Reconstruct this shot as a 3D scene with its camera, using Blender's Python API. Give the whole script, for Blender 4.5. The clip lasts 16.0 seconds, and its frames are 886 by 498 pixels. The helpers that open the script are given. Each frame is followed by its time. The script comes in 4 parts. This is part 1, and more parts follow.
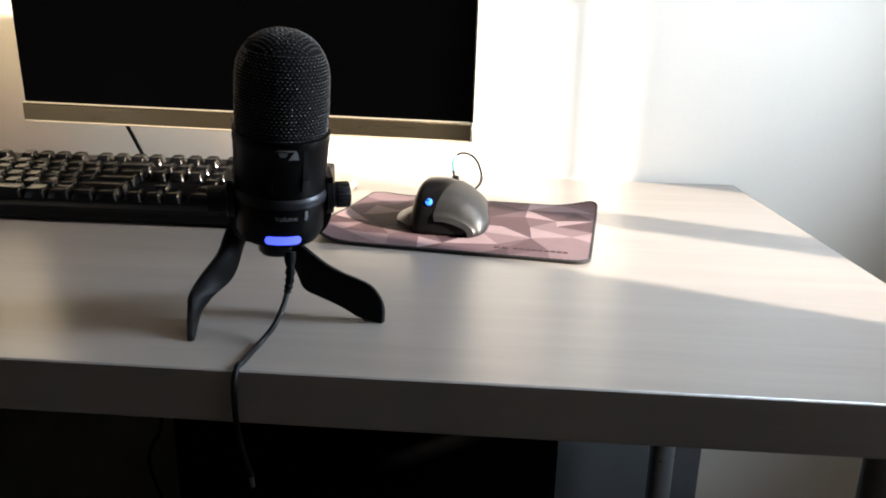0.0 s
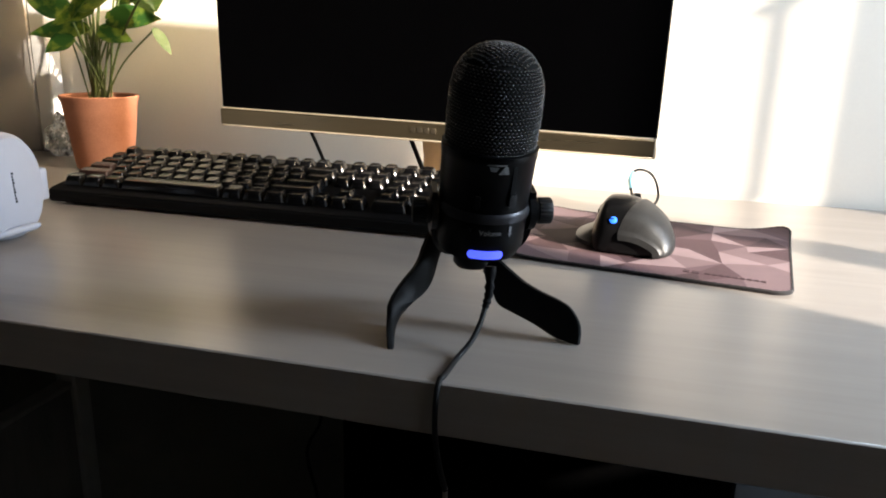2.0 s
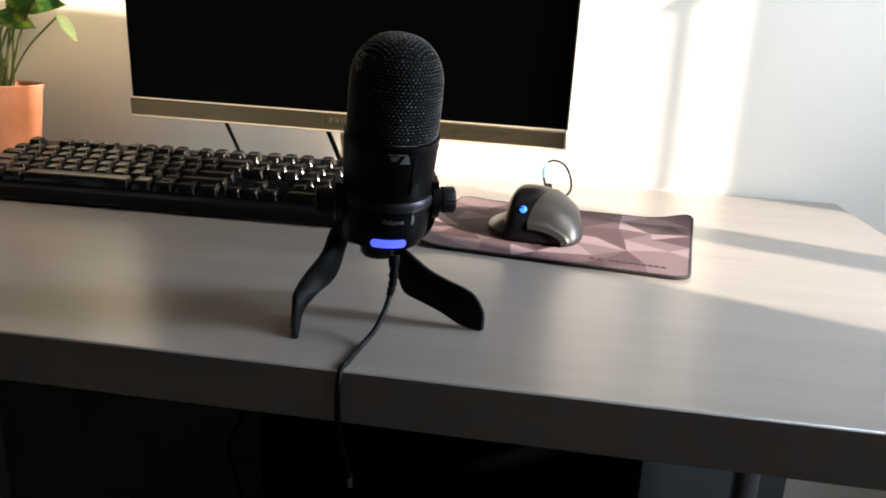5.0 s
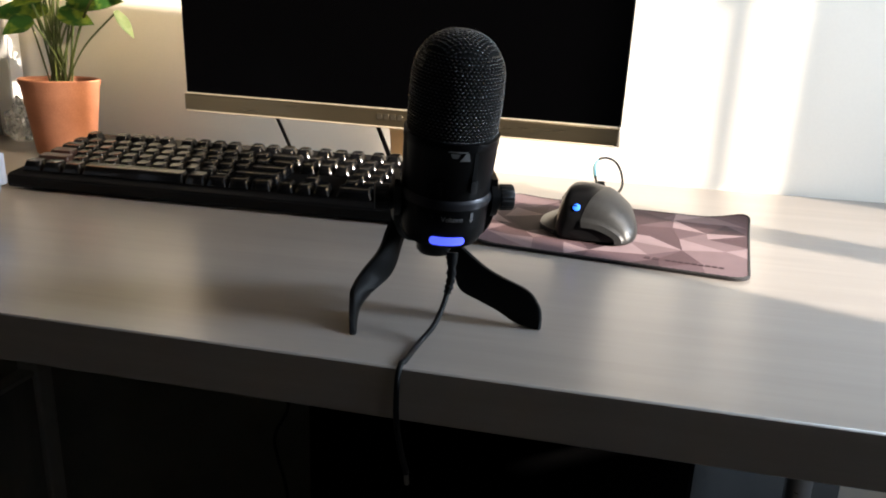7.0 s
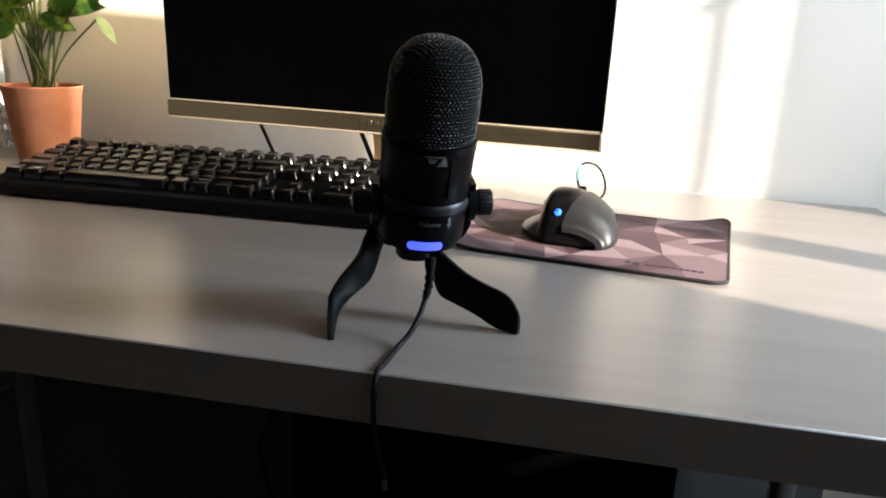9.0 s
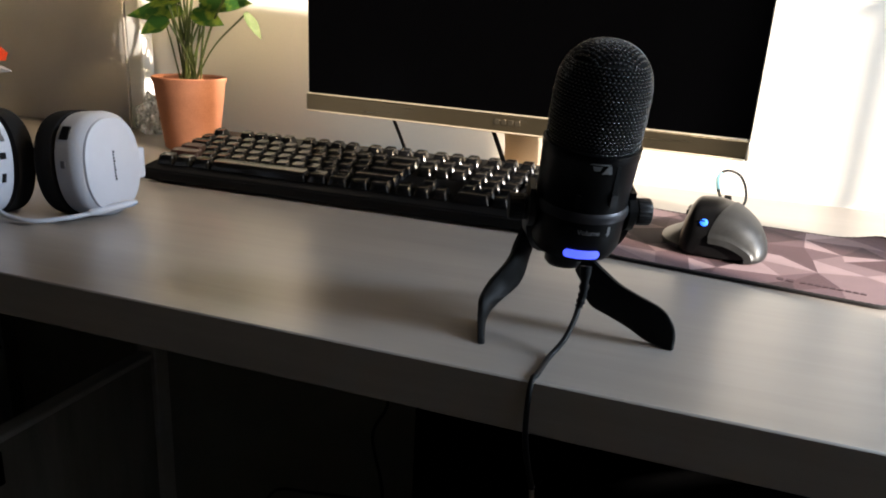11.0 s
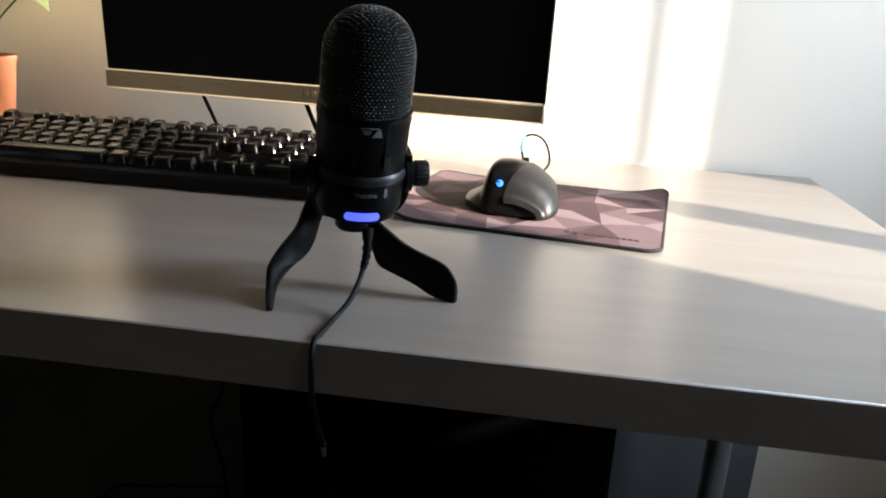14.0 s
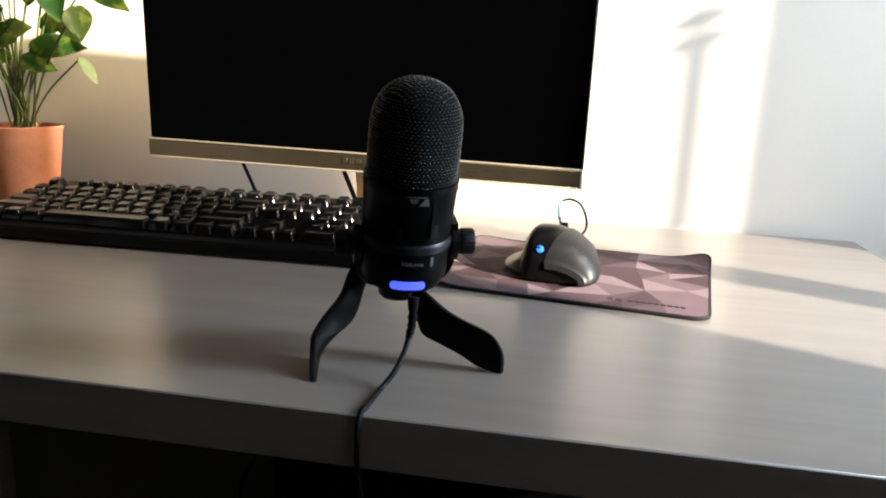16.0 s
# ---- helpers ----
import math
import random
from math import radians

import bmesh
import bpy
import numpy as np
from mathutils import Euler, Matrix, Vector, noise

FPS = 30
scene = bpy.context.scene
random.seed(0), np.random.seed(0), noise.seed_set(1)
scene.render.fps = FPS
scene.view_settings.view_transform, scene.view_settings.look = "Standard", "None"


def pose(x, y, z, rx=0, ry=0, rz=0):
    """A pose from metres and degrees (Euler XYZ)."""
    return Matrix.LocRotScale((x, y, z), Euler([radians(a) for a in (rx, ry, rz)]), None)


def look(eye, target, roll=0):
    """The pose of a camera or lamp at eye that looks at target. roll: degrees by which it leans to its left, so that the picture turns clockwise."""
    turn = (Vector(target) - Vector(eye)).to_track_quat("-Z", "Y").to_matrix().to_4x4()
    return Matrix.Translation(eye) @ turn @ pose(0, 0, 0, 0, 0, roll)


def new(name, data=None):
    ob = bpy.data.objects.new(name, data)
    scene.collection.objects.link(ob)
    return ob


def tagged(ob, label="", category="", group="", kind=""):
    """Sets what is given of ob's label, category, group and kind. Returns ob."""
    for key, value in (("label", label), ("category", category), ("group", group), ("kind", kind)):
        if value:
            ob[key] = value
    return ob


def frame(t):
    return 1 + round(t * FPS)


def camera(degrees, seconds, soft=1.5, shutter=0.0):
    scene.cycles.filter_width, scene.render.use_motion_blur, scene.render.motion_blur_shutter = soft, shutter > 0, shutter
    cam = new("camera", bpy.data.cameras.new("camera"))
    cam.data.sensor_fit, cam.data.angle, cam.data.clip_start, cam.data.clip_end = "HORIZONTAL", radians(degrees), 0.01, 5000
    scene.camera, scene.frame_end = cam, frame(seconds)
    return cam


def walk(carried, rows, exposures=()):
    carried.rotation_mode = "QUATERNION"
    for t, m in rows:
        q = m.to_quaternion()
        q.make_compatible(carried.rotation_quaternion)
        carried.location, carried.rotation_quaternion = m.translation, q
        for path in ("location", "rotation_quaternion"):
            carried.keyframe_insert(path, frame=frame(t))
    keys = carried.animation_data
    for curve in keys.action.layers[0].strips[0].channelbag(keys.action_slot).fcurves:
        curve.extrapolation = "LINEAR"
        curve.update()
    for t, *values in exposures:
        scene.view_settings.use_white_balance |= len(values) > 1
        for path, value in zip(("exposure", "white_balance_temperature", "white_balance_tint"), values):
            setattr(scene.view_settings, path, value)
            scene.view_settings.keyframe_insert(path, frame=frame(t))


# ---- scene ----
EXPO = 1.80
cam = camera(62.0, 16.0, soft=1.9)
PATH = [
    (0, (0.186, -0.383, 0.931), (0.058, 1.532, 0.37), 1.3),
    (0.5, (0.194, -0.386, 0.93), (0.151, 1.532, 0.363), 1.6),
    (1, (0.181, -0.387, 0.931), (0.059, 1.534, 0.389), 1.8),
    (1.5, (0.163, -0.384, 0.933), (-0.132, 1.516, 0.384), 2.3),
    (2, (0.139, -0.379, 0.932), (-0.34, 1.484, 0.387), 1.6),
    (2.5, (0.142, -0.382, 0.934), (-0.328, 1.479, 0.373), 2.3),
    (3, (0.16, -0.379, 0.932), (-0.202, 1.51, 0.383), 2.2),
    (3.5, (0.159, -0.382, 0.932), (-0.135, 1.518, 0.381), 2.6),
    (6, (0.161, -0.381, 0.932), (-0.169, 1.508, 0.365), 2.1),
    (6.5, (0.153, -0.381, 0.932), (-0.202, 1.502, 0.359), 2.0),
    (7, (0.146, -0.381, 0.932), (-0.256, 1.493, 0.358), 2.3),
    (7.5, (0.142, -0.38, 0.932), (-0.299, 1.485, 0.359), 2.3),
    (8, (0.14, -0.38, 0.932), (-0.325, 1.48, 0.363), 2.3),
    (8.5, (0.148, -0.381, 0.933), (-0.276, 1.491, 0.373), 2.4),
    (8.7, (0.154, -0.38, 0.932), (-0.223, 1.503, 0.374), 2.3),
    (10.8, (0.129, -0.382, 0.934), (-0.409, 1.458, 0.362), 2.5),
    (11, (0.115, -0.384, 0.935), (-0.509, 1.425, 0.353), 3.0),
    (11.5, (0.1, -0.385, 0.935), (-0.67, 1.362, 0.34), 2.9),
    (12, (0.12, -0.383, 0.934), (-0.522, 1.409, 0.321), 2.5),
    (12.5, (0.156, -0.382, 0.931), (-0.24, 1.482, 0.325), 2.3),
    (13, (0.163, -0.39, 0.934), (-0.098, 1.495, 0.32), 3.2),
    (13.5, (0.166, -0.384, 0.931), (-0.107, 1.492, 0.292), 2.3),
    (14, (0.169, -0.385, 0.933), (-0.09, 1.498, 0.31), 2.8),
    (14.5, (0.167, -0.382, 0.932), (-0.078, 1.51, 0.332), 2.8),
    (15, (0.158, -0.379, 0.931), (-0.144, 1.51, 0.345), 1.9),
    (15.5, (0.155, -0.385, 0.935), (-0.169, 1.501, 0.353), 1.4),
    (16, (0.154, -0.379, 0.935), (-0.187, 1.536, 0.469), 2.1),
]
walk(cam, [(t, look(eye, target, roll)) for t, eye, target, roll in PATH], exposures=[(0, EXPO + 0.15), (1.0, EXPO + 0.05), (2.0, EXPO - 0.09), (6.0, EXPO - 0.08), (8.5, EXPO - 0.08), (11.5, EXPO - 0.02), (12.0, EXPO + 0.09), (13.0, EXPO + 0.04), (14.5, EXPO - 0.08), (16.0, EXPO - 0.16)])

# ---- light ----
SUN_SLOPE = -0.435                     # dy/dx of the sun's beams seen from above
SUN_EL = math.atan(0.43)
_h = Vector((-1, -SUN_SLOPE, 0)).normalized()
SUN_DIR = Vector((_h.x * math.cos(SUN_EL), _h.y * math.cos(SUN_EL), -math.sin(SUN_EL)))
world = bpy.data.worlds.new("sky")
scene.world = world
world.use_nodes = True
_sky = world.node_tree.nodes.new("ShaderNodeTexSky")
_sky.sky_type, _sky.sun_disc = "NISHITA", False
_sky.sun_elevation, _sky.sun_rotation = SUN_EL, math.atan2(-SUN_DIR.x, -SUN_DIR.y)
_bg = world.node_tree.nodes["Background"]
world.node_tree.links.new(_sky.outputs[0], _bg.inputs[0])
_bg.inputs[1].default_value = 0.05
_sun = bpy.data.lights.new("sun", "SUN")
_sun.energy, _sun.angle, _sun.color = 5.0, radians(1.3), (1.0, 0.885, 0.75)
sun = new("sun", _sun)
sun.matrix_world = Matrix.Translation((3, -2, 3)) @ SUN_DIR.to_track_quat("-Z", "Y").to_matrix().to_4x4()
SUN_STOP_Y = -0.068                 # the added, unseen curtain stops the sun at this y
WX = 0.95                              # inner face of the wall with the window
WY0, WY1, WZ0, WZ1 = -0.62, 0.395, 0.88, 2.10
_ar = bpy.data.lights.new("window_light", "AREA")
_ar.shape, _ar.size, _ar.size_y, _ar.energy, _ar.color = "RECTANGLE", 0.22, 0.44, 3.3, (0.68, 0.83, 1.0)
window_light = new("window_light", _ar)
window_light.matrix_world = look((WX + 0.06, 0.270, 1.18), (-0.6, 0.10, 0.86))
_ar.spread = radians(135)
# added warm fill aimed at the left wall, with no source behind it
_ar = bpy.data.lights.new("left_wall_fill", "AREA")
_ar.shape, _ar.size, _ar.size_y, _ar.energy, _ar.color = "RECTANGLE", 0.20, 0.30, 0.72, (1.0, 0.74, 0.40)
wall_fill = new("left_wall_fill", _ar)
wall_fill.matrix_world = look((WX + 0.02, 0.0, 1.93), (-0.62, 0.645, 0.98))
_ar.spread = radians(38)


# ---- materials ----
def mat(name, base, rough=0.5, metal=0.0, var=0.12, scale=30.0, bump=0.1, stretch=(1, 1, 1), fine=400.0, bumpd=0.0006, spec=0.5, emit=None, power=0.0, tint=None, coat=0.0, rvar=0.1):
    """Principled surface with a coarse and a fine variation, in metres."""
    m = bpy.data.materials.new(name)
    m.use_nodes = True
    nt = m.node_tree
    b = nt.nodes["Principled BSDF"]
    N, L = nt.nodes.new, nt.links.new
    tc = N("ShaderNodeTexCoord")
    mp = N("ShaderNodeMapping")
    mp.inputs["Scale"].default_value = stretch
    L(tc.outputs["Object"], mp.inputs["Vector"])
    n1, n2 = N("ShaderNodeTexNoise"), N("ShaderNodeTexNoise")
    n1.inputs["Scale"].default_value, n1.inputs["Detail"].default_value = scale, 5
    n2.inputs["Scale"].default_value, n2.inputs["Detail"].default_value = fine, 3
    L(mp.outputs[0], n1.inputs["Vector"]), L(mp.outputs[0], n2.inputs["Vector"])
    mx = N("ShaderNodeMath")
    mx.operation = "MULTIPLY_ADD"
    L(n2.outputs["Fac"], mx.inputs[0])
    mx.inputs[1].default_value = 0.45
    L(n1.outputs["Fac"], mx.inputs[2])
    rp = N("ShaderNodeValToRGB")
    lo, hi = 0.45, 1.0
    rp.color_ramp.elements[0].position, rp.color_ramp.elements[1].position = lo, hi
    t2 = tint or base
    rp.color_ramp.elements[0].color = (*[c * (1 - var) for c in base], 1)
    rp.color_ramp.elements[1].color = (*[min(1, c * (1 + var)) for c in t2], 1)
    L(mx.outputs[0], rp.inputs[0])
    L(rp.outputs[0], b.inputs["Base Color"])
    mr = N("ShaderNodeMapRange")
    mr.inputs["To Min"].default_value, mr.inputs["To Max"].default_value = max(0.02, rough - rvar), min(1, rough + rvar)
    L(n1.outputs["Fac"], mr.inputs["Value"])
    L(mr.outputs[0], b.inputs["Roughness"])
    b.inputs["Metallic"].default_value = metal
    b.inputs["Specular IOR Level"].default_value = spec
    b.inputs["Coat Weight"].default_value = coat
    if bump:
        bp = N("ShaderNodeBump")
        bp.inputs["Strength"].default_value, bp.inputs["Distance"].default_value = bump, bumpd
        L(n2.outputs["Fac"], bp.inputs["Height"])
        L(bp.outputs[0], b.inputs["Normal"])
    if emit:
        b.inputs["Emission Color"].default_value, b.inputs["Emission Strength"].default_value = (*emit, 1), power
    return m


M_WALL = mat("wall_paint", (0.87, 0.805, 0.71), 0.75, var=0.03, scale=6, fine=250, bump=0.15)
# dim warm tone, sets how much light the unseen west wall returns
M_WALLDIM = mat("dim_bounce_tone", (0.24, 0.20, 0.16), 0.85, var=0.05, scale=4)
# near-black tone that puts the unlit room into the unseen south wall
M_UNLIT = mat("unlit_room_tone", (0.060, 0.055, 0.050), 0.85, var=0.1, scale=4)
M_FLOOR = mat("floor_boards", (0.10, 0.075, 0.055), 0.5, var=0.25, scale=4, stretch=(1, 8, 1))
M_CEIL = mat("ceiling_paint", (0.66, 0.61, 0.54), 0.9, var=0.03, scale=5)
M_DESK = mat("ash_laminate", (0.248, 0.218, 0.194), 0.28, spec=0.55, var=0.06, scale=11, stretch=(0.35, 5, 5), fine=42, bump=0.0, tint=(0.266, 0.235, 0.210), rvar=0.0)
M_FRAME = mat("window_frame_paint", (0.75, 0.75, 0.73), 0.4, var=0.03)
M_BLACK = mat("black_plastic", (0.0035, 0.0035, 0.004), 0.42, spec=0.18, var=0.2, scale=60, fine=2500, bump=0.15, bumpd=0.0001)
M_BLACK2 = mat("matte_black_metal", (0.0015, 0.0015, 0.0018), 0.36, spec=0.09, var=0.15, scale=40, fine=3000, bump=0.1, bumpd=0.0001)
M_GRILLE = mat("grille_wire", (0.007, 0.007, 0.0077), 0.25, metal=0.1, spec=0.52, var=0.1, bump=0)
M_INNER = mat("foam_black", (0.004, 0.004, 0.004), 0.95, var=0.2, spec=0.1)
M_RING = mat("satin_dark_ring", (0.022, 0.022, 0.026), 0.35, metal=0.6, var=0.1, bump=0)
M_PRINT = mat("white_print", (0.10, 0.10, 0.10), 0.6, var=0.03, bump=0)
M_PRINTG = mat("grey_print", (0.13, 0.13, 0.135), 0.6, var=0.03, bump=0)
M_LED = mat("blue_led_diffuser", (0.1, 0.1, 0.6), 0.4, var=0.02, bump=0, emit=(0.055, 0.085, 1.0), power=0.62)
M_MLED = mat("mouse_led", (0.05, 0.2, 0.8), 0.4, var=0.02, bump=0, emit=(0.005, 0.10, 1.0), power=0.6)
M_RUBBER = mat("black_rubber", (0.003, 0.003, 0.0033), 0.55, spec=0.12, var=0.2, fine=1500)
M_CABLE = mat("cable_sheath", (0.006, 0.006, 0.0066), 0.5, spec=0.2, var=0.1, bump=0)
M_STEEL = mat("bright_steel", (0.6, 0.6, 0.6), 0.25, metal=1.0, var=0.1)
M_PLUG = mat("dull_plug_metal", (0.22, 0.21, 0.20), 0.4, metal=0.9, var=0.2)
M_SCREEN = mat("glossy_screen", (0.0008, 0.0008, 0.001), 0.25, var=0.05, bump=0, rvar=0.03, spec=0.035)
M_BEZEL = mat("champagne_aluminium", (0.27, 0.215, 0.135), 0.30, metal=0.9, var=0.06, scale=20, stretch=(0.3, 6, 6), bump=0.05)
M_BEZELL = mat("pale_champagne", (0.66, 0.56, 0.42), 0.35, metal=0.4, var=0.05, bump=0)
# gold made paler, with the sun on the stand put into the colour
M_LITSTAND = mat("sunlit_gold_stand", (0.80, 0.62, 0.42), 0.38, metal=0.1, var=0.06, scale=20, bump=0.05)
M_BEZELD = mat("bezel_badge", (0.16, 0.13, 0.09), 0.4, metal=0.8, bump=0)
M_KEY = mat("keycap", (0.004, 0.004, 0.0045), 0.20, var=0.2, scale=80, fine=3000, bump=0.02, bumpd=0.0001, rvar=0.03, spec=0.26)
M_KEYR = mat("keycap_worn_red", (0.028, 0.009, 0.007), 0.38, var=0.2, scale=80, bump=0.1, bumpd=0.0001)
M_CASE = mat("keyboard_case", (0.004, 0.004, 0.0045), 0.45, spec=0.15, var=0.2, scale=50, fine=2500, bump=0.1, bumpd=0.0001)
M_MOUSE = mat("mouse_dark_shell", (0.004, 0.004, 0.0045), 0.36, spec=0.2, var=0.2, scale=70, bump=0.05)
M_GRIP = mat("mouse_silver_grip", (0.092, 0.092, 0.093), 0.44, metal=0.7, var=0.15, scale=60, bump=0.08)
M_POT = mat("terracotta", (0.52, 0.20, 0.105), 0.75, var=0.14, scale=25, fine=500, bump=0.25, tint=(0.56, 0.24, 0.14))
M_SOIL = mat("potting_soil", (0.03, 0.02, 0.014), 0.95, var=0.5, scale=120, bump=0.8, bumpd=0.004)
M_STEM = mat("plant_stem", (0.13, 0.17, 0.05), 0.5, var=0.3, scale=60, bump=0.1)
M_WHITE = mat("white_matte_plastic", (0.37, 0.385, 0.44), 0.45, var=0.04, scale=40, fine=2000, bump=0.06, bumpd=0.0001)
# grey of the plate and buttons, deepened for the plate's shaded side
M_GREYP = mat("grey_matte_plate", (0.075, 0.072, 0.082), 0.5, var=0.05, scale=40, fine=2000, bump=0.06, bumpd=0.0001)
M_FABRIC = mat("black_mesh_cushion", (0.005, 0.005, 0.006), 0.9, var=0.3, scale=200, fine=1500, bump=0.5, bumpd=0.0006, spec=0.2)
M_LEG = mat("silver_lacquered_leg", (0.42, 0.43, 0.45), 0.3, metal=0.7, var=0.05)
M_BOARD = mat("grey_felt_board", (0.50, 0.465, 0.43), 0.9, var=0.06, scale=10, fine=700, bump=0.3, spec=0.2)
M_SIDE = mat("side_edge_grey", (0.34, 0.33, 0.31), 0.6, var=0.1, scale=20)
# two depths of the shade under the desk, as sheet colours
M_SHADEB = mat("under_desk_shade_dark", (0.20, 0.20, 0.165), 0.7, var=0.2, scale=8)
M_SHADEG = mat("under_desk_shade_grey", (0.14, 0.145, 0.15), 0.7, var=0.15, scale=8)
M_DARKP = mat("dark_panel_brown", (0.03, 0.026, 0.021), 0.6, var=0.3, scale=10)
M_DARKW = mat("dark_wood", (0.17, 0.165, 0.145), 0.6, var=0.3, scale=10, stretch=(4, 4, 0.5))
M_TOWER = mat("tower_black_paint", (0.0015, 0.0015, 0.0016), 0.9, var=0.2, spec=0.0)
M_BLUE = mat("blue_plastic", (0.006, 0.016, 0.085), 0.4, var=0.1)
M_SHELF = mat("grey_white_melamine", (0.33, 0.345, 0.355), 0.5, var=0.04)
M_SUNSTRIP = mat("sun_strip_white", (0.82, 0.80, 0.77), 0.45, var=0.03)
M_CYAN = mat("light_blue_plastic", (0.02, 0.14, 0.22), 0.4, var=0.1)
M_PALEBLUE = mat("pale_blue_plain", (0.25, 0.62, 0.72), 0.5, var=0.05, bump=0)
M_ORANGE = mat("orange_plastic", (0.55, 0.05, 0.015), 0.45, var=0.05)
M_EDGE = mat("stitched_border", (0.012, 0.010, 0.011), 0.85, var=0.4, fine=1800, bump=0.6)
PADS = [mat("pad_" + n, c, 0.8, var=0.10, scale=60, fine=2500, bump=0.35, bumpd=0.0003, spec=0.25) for n, c in
        (("plum", (0.046, 0.025, 0.029)), ("mauve", (0.095, 0.057, 0.064)), ("rose", (0.150, 0.099, 0.105)), ("pale_rose", (0.232, 0.163, 0.169)), ("wine", (0.069, 0.038, 0.043)))]


def leaf_material(name, dark, light, trans=0.35):
    """Variegated leaf or thin cloth, with light passing through."""
    m = bpy.data.materials.new(name)
    m.use_nodes = True
    nt = m.node_tree
    b = nt.nodes["Principled BSDF"]
    N, L = nt.nodes.new, nt.links.new
    tc, n1, rp = N("ShaderNodeTexCoord"), N("ShaderNodeTexNoise"), N("ShaderNodeValToRGB")
    n1.inputs["Scale"].default_value, n1.inputs["Detail"].default_value = 55, 4
    L(tc.outputs["Object"], n1.inputs["Vector"])
    rp.color_ramp.elements[0].position, rp.color_ramp.elements[0].color = 0.46, (*dark, 1)
    rp.color_ramp.elements[1].position, rp.color_ramp.elements[1].color = 0.60, (*light, 1)
    L(n1.outputs["Fac"], rp.inputs[0])
    L(rp.outputs[0], b.inputs["Base Color"])
    b.inputs["Roughness"].default_value = 0.38
    tr, mix = N("ShaderNodeBsdfTranslucent"), N("ShaderNodeMixShader")
    L(rp.outputs[0], tr.inputs["Color"])
    mix.inputs[0].default_value = trans
    L(b.outputs[0], mix.inputs[1]), L(tr.outputs[0], mix.inputs[2])
    L(mix.outputs[0], nt.nodes["Material Output"].inputs["Surface"])
    return m


# cloth tinted blue so that it throws cool fill on the desk's front
M_SUNSTOP = leaf_material("blue_fill_cloth", (0.44, 0.56, 0.76), (0.50, 0.62, 0.82), 0.28)
M_LEAF = leaf_material("pothos_leaf", (0.058, 0.160, 0.034), (0.29, 0.38, 0.065), 0.5)
M_LEAFP = leaf_material("pale_leaf", (0.36, 0.46, 0.24), (0.46, 0.54, 0.32), 0.3)
# lighter green that puts light from behind into the leaf colour
M_BACKLEAF = leaf_material("backlit_leaf", (0.13, 0.21, 0.05), (0.34, 0.40, 0.10), 0.5)


# ---- mesh helpers ----
def mesh_ob(name, bm, material, smooth=40):
    me = bpy.data.meshes.new(name)
    bmesh.ops.recalc_face_normals(bm, faces=bm.faces)
    bm.to_mesh(me)
    bm.free()
    for m in (material if isinstance(material, (list, tuple)) else [material]):
        me.materials.append(m)
    if smooth:
        me.polygons.foreach_set("use_smooth", [True] * len(me.polygons))
        me.set_sharp_from_angle(angle=radians(smooth))
    return new(name, me)


def part(name, bm, material, parent, label="", smooth=40):
    ob = mesh_ob(name, bm, material, smooth)
    ob.parent = parent
    if label:
        ob["label"] = label
    return ob


def thing(name, m, label, category, group="", kind=""):
    """An Empty at the base of a thing; its parts are children in its own axes."""
    ob = new(name)
    ob.empty_display_size = 0.02
    ob.matrix_world = m
    return tagged(ob, label, category, group, kind)


def box(bm, x0, x1, y0, y1, z0, z1, bevel=0.0, seg=2, m=None):
    seg = 1 if bevel < 0.003 else seg          # one facet keeps the broad faces flat
    r = bmesh.ops.create_cube(bm, size=1)
    vs = r["verts"]
    bmesh.ops.transform(bm, verts=vs, matrix=Matrix.Translation(((x0 + x1) / 2, (y0 + y1) / 2, (z0 + z1) / 2)) @ Matrix.Diagonal((x1 - x0, y1 - y0, z1 - z0, 1)))
    if bevel:
        es = list({e for v in vs for e in v.link_edges})
        r = bmesh.ops.bevel(bm, geom=es, offset=bevel, segments=seg, profile=0.5, affect="EDGES")
        vs = list({v for f in r["faces"] for v in f.verts} | {v for v in vs if v.is_valid})
    if m is not None:
        bmesh.ops.transform(bm, verts=vs, matrix=m)
    return vs


def bbox(*a, **k):
    bm = bmesh.new()
    box(bm, *a, **k)
    return bm


def lathe(bm, profile, n=48, m=None, cap=True):
    """Revolves (r, z) pairs about z."""
    m = m or Matrix()
    rings = []
    for r, z in profile:
        if r < 1e-6:
            rings.append([bm.verts.new(m @ Vector((0, 0, z)))])
        else:
            rings.append([bm.verts.new(m @ Vector((r * math.cos(2 * math.pi * i / n), r * math.sin(2 * math.pi * i / n), z))) for i in range(n)])
    for a, b in zip(rings, rings[1:]):
        for i in range(n):
            j = (i + 1) % n
            if len(a) == 1 and len(b) == 1:
                continue
            if len(a) == 1:
                bm.faces.new((a[0], b[i], b[j]))
            elif len(b) == 1:
                bm.faces.new((a[i], a[j], b[0]))
            else:
                bm.faces.new((a[i], a[j], b[j], b[i]))
    if cap:
        for ring, flip in ((rings[0], True), (rings[-1], False)):
            if len(ring) > 2:
                bm.faces.new(ring[::-1] if flip else ring)
    return bm


def spline(points, n):
    """Catmull-Rom through the points, n steps a span."""
    P = [Vector(p) for p in points]
    P = [P[0] * 2 - P[1]] + P + [P[-1] * 2 - P[-2]]
    out = []
    for i in range(1, len(P) - 2):
        for k in range(n):
            t = k / n
            a, b, c, d = P[i - 1], P[i], P[i + 1], P[i + 2]
            out.append(0.5 * ((2 * b) + (c - a) * t + (2 * a - 5 * b + 4 * c - d) * t * t + (3 * b - a - 3 * c + d) * t ** 3))
    out.append(P[-2])
    return out


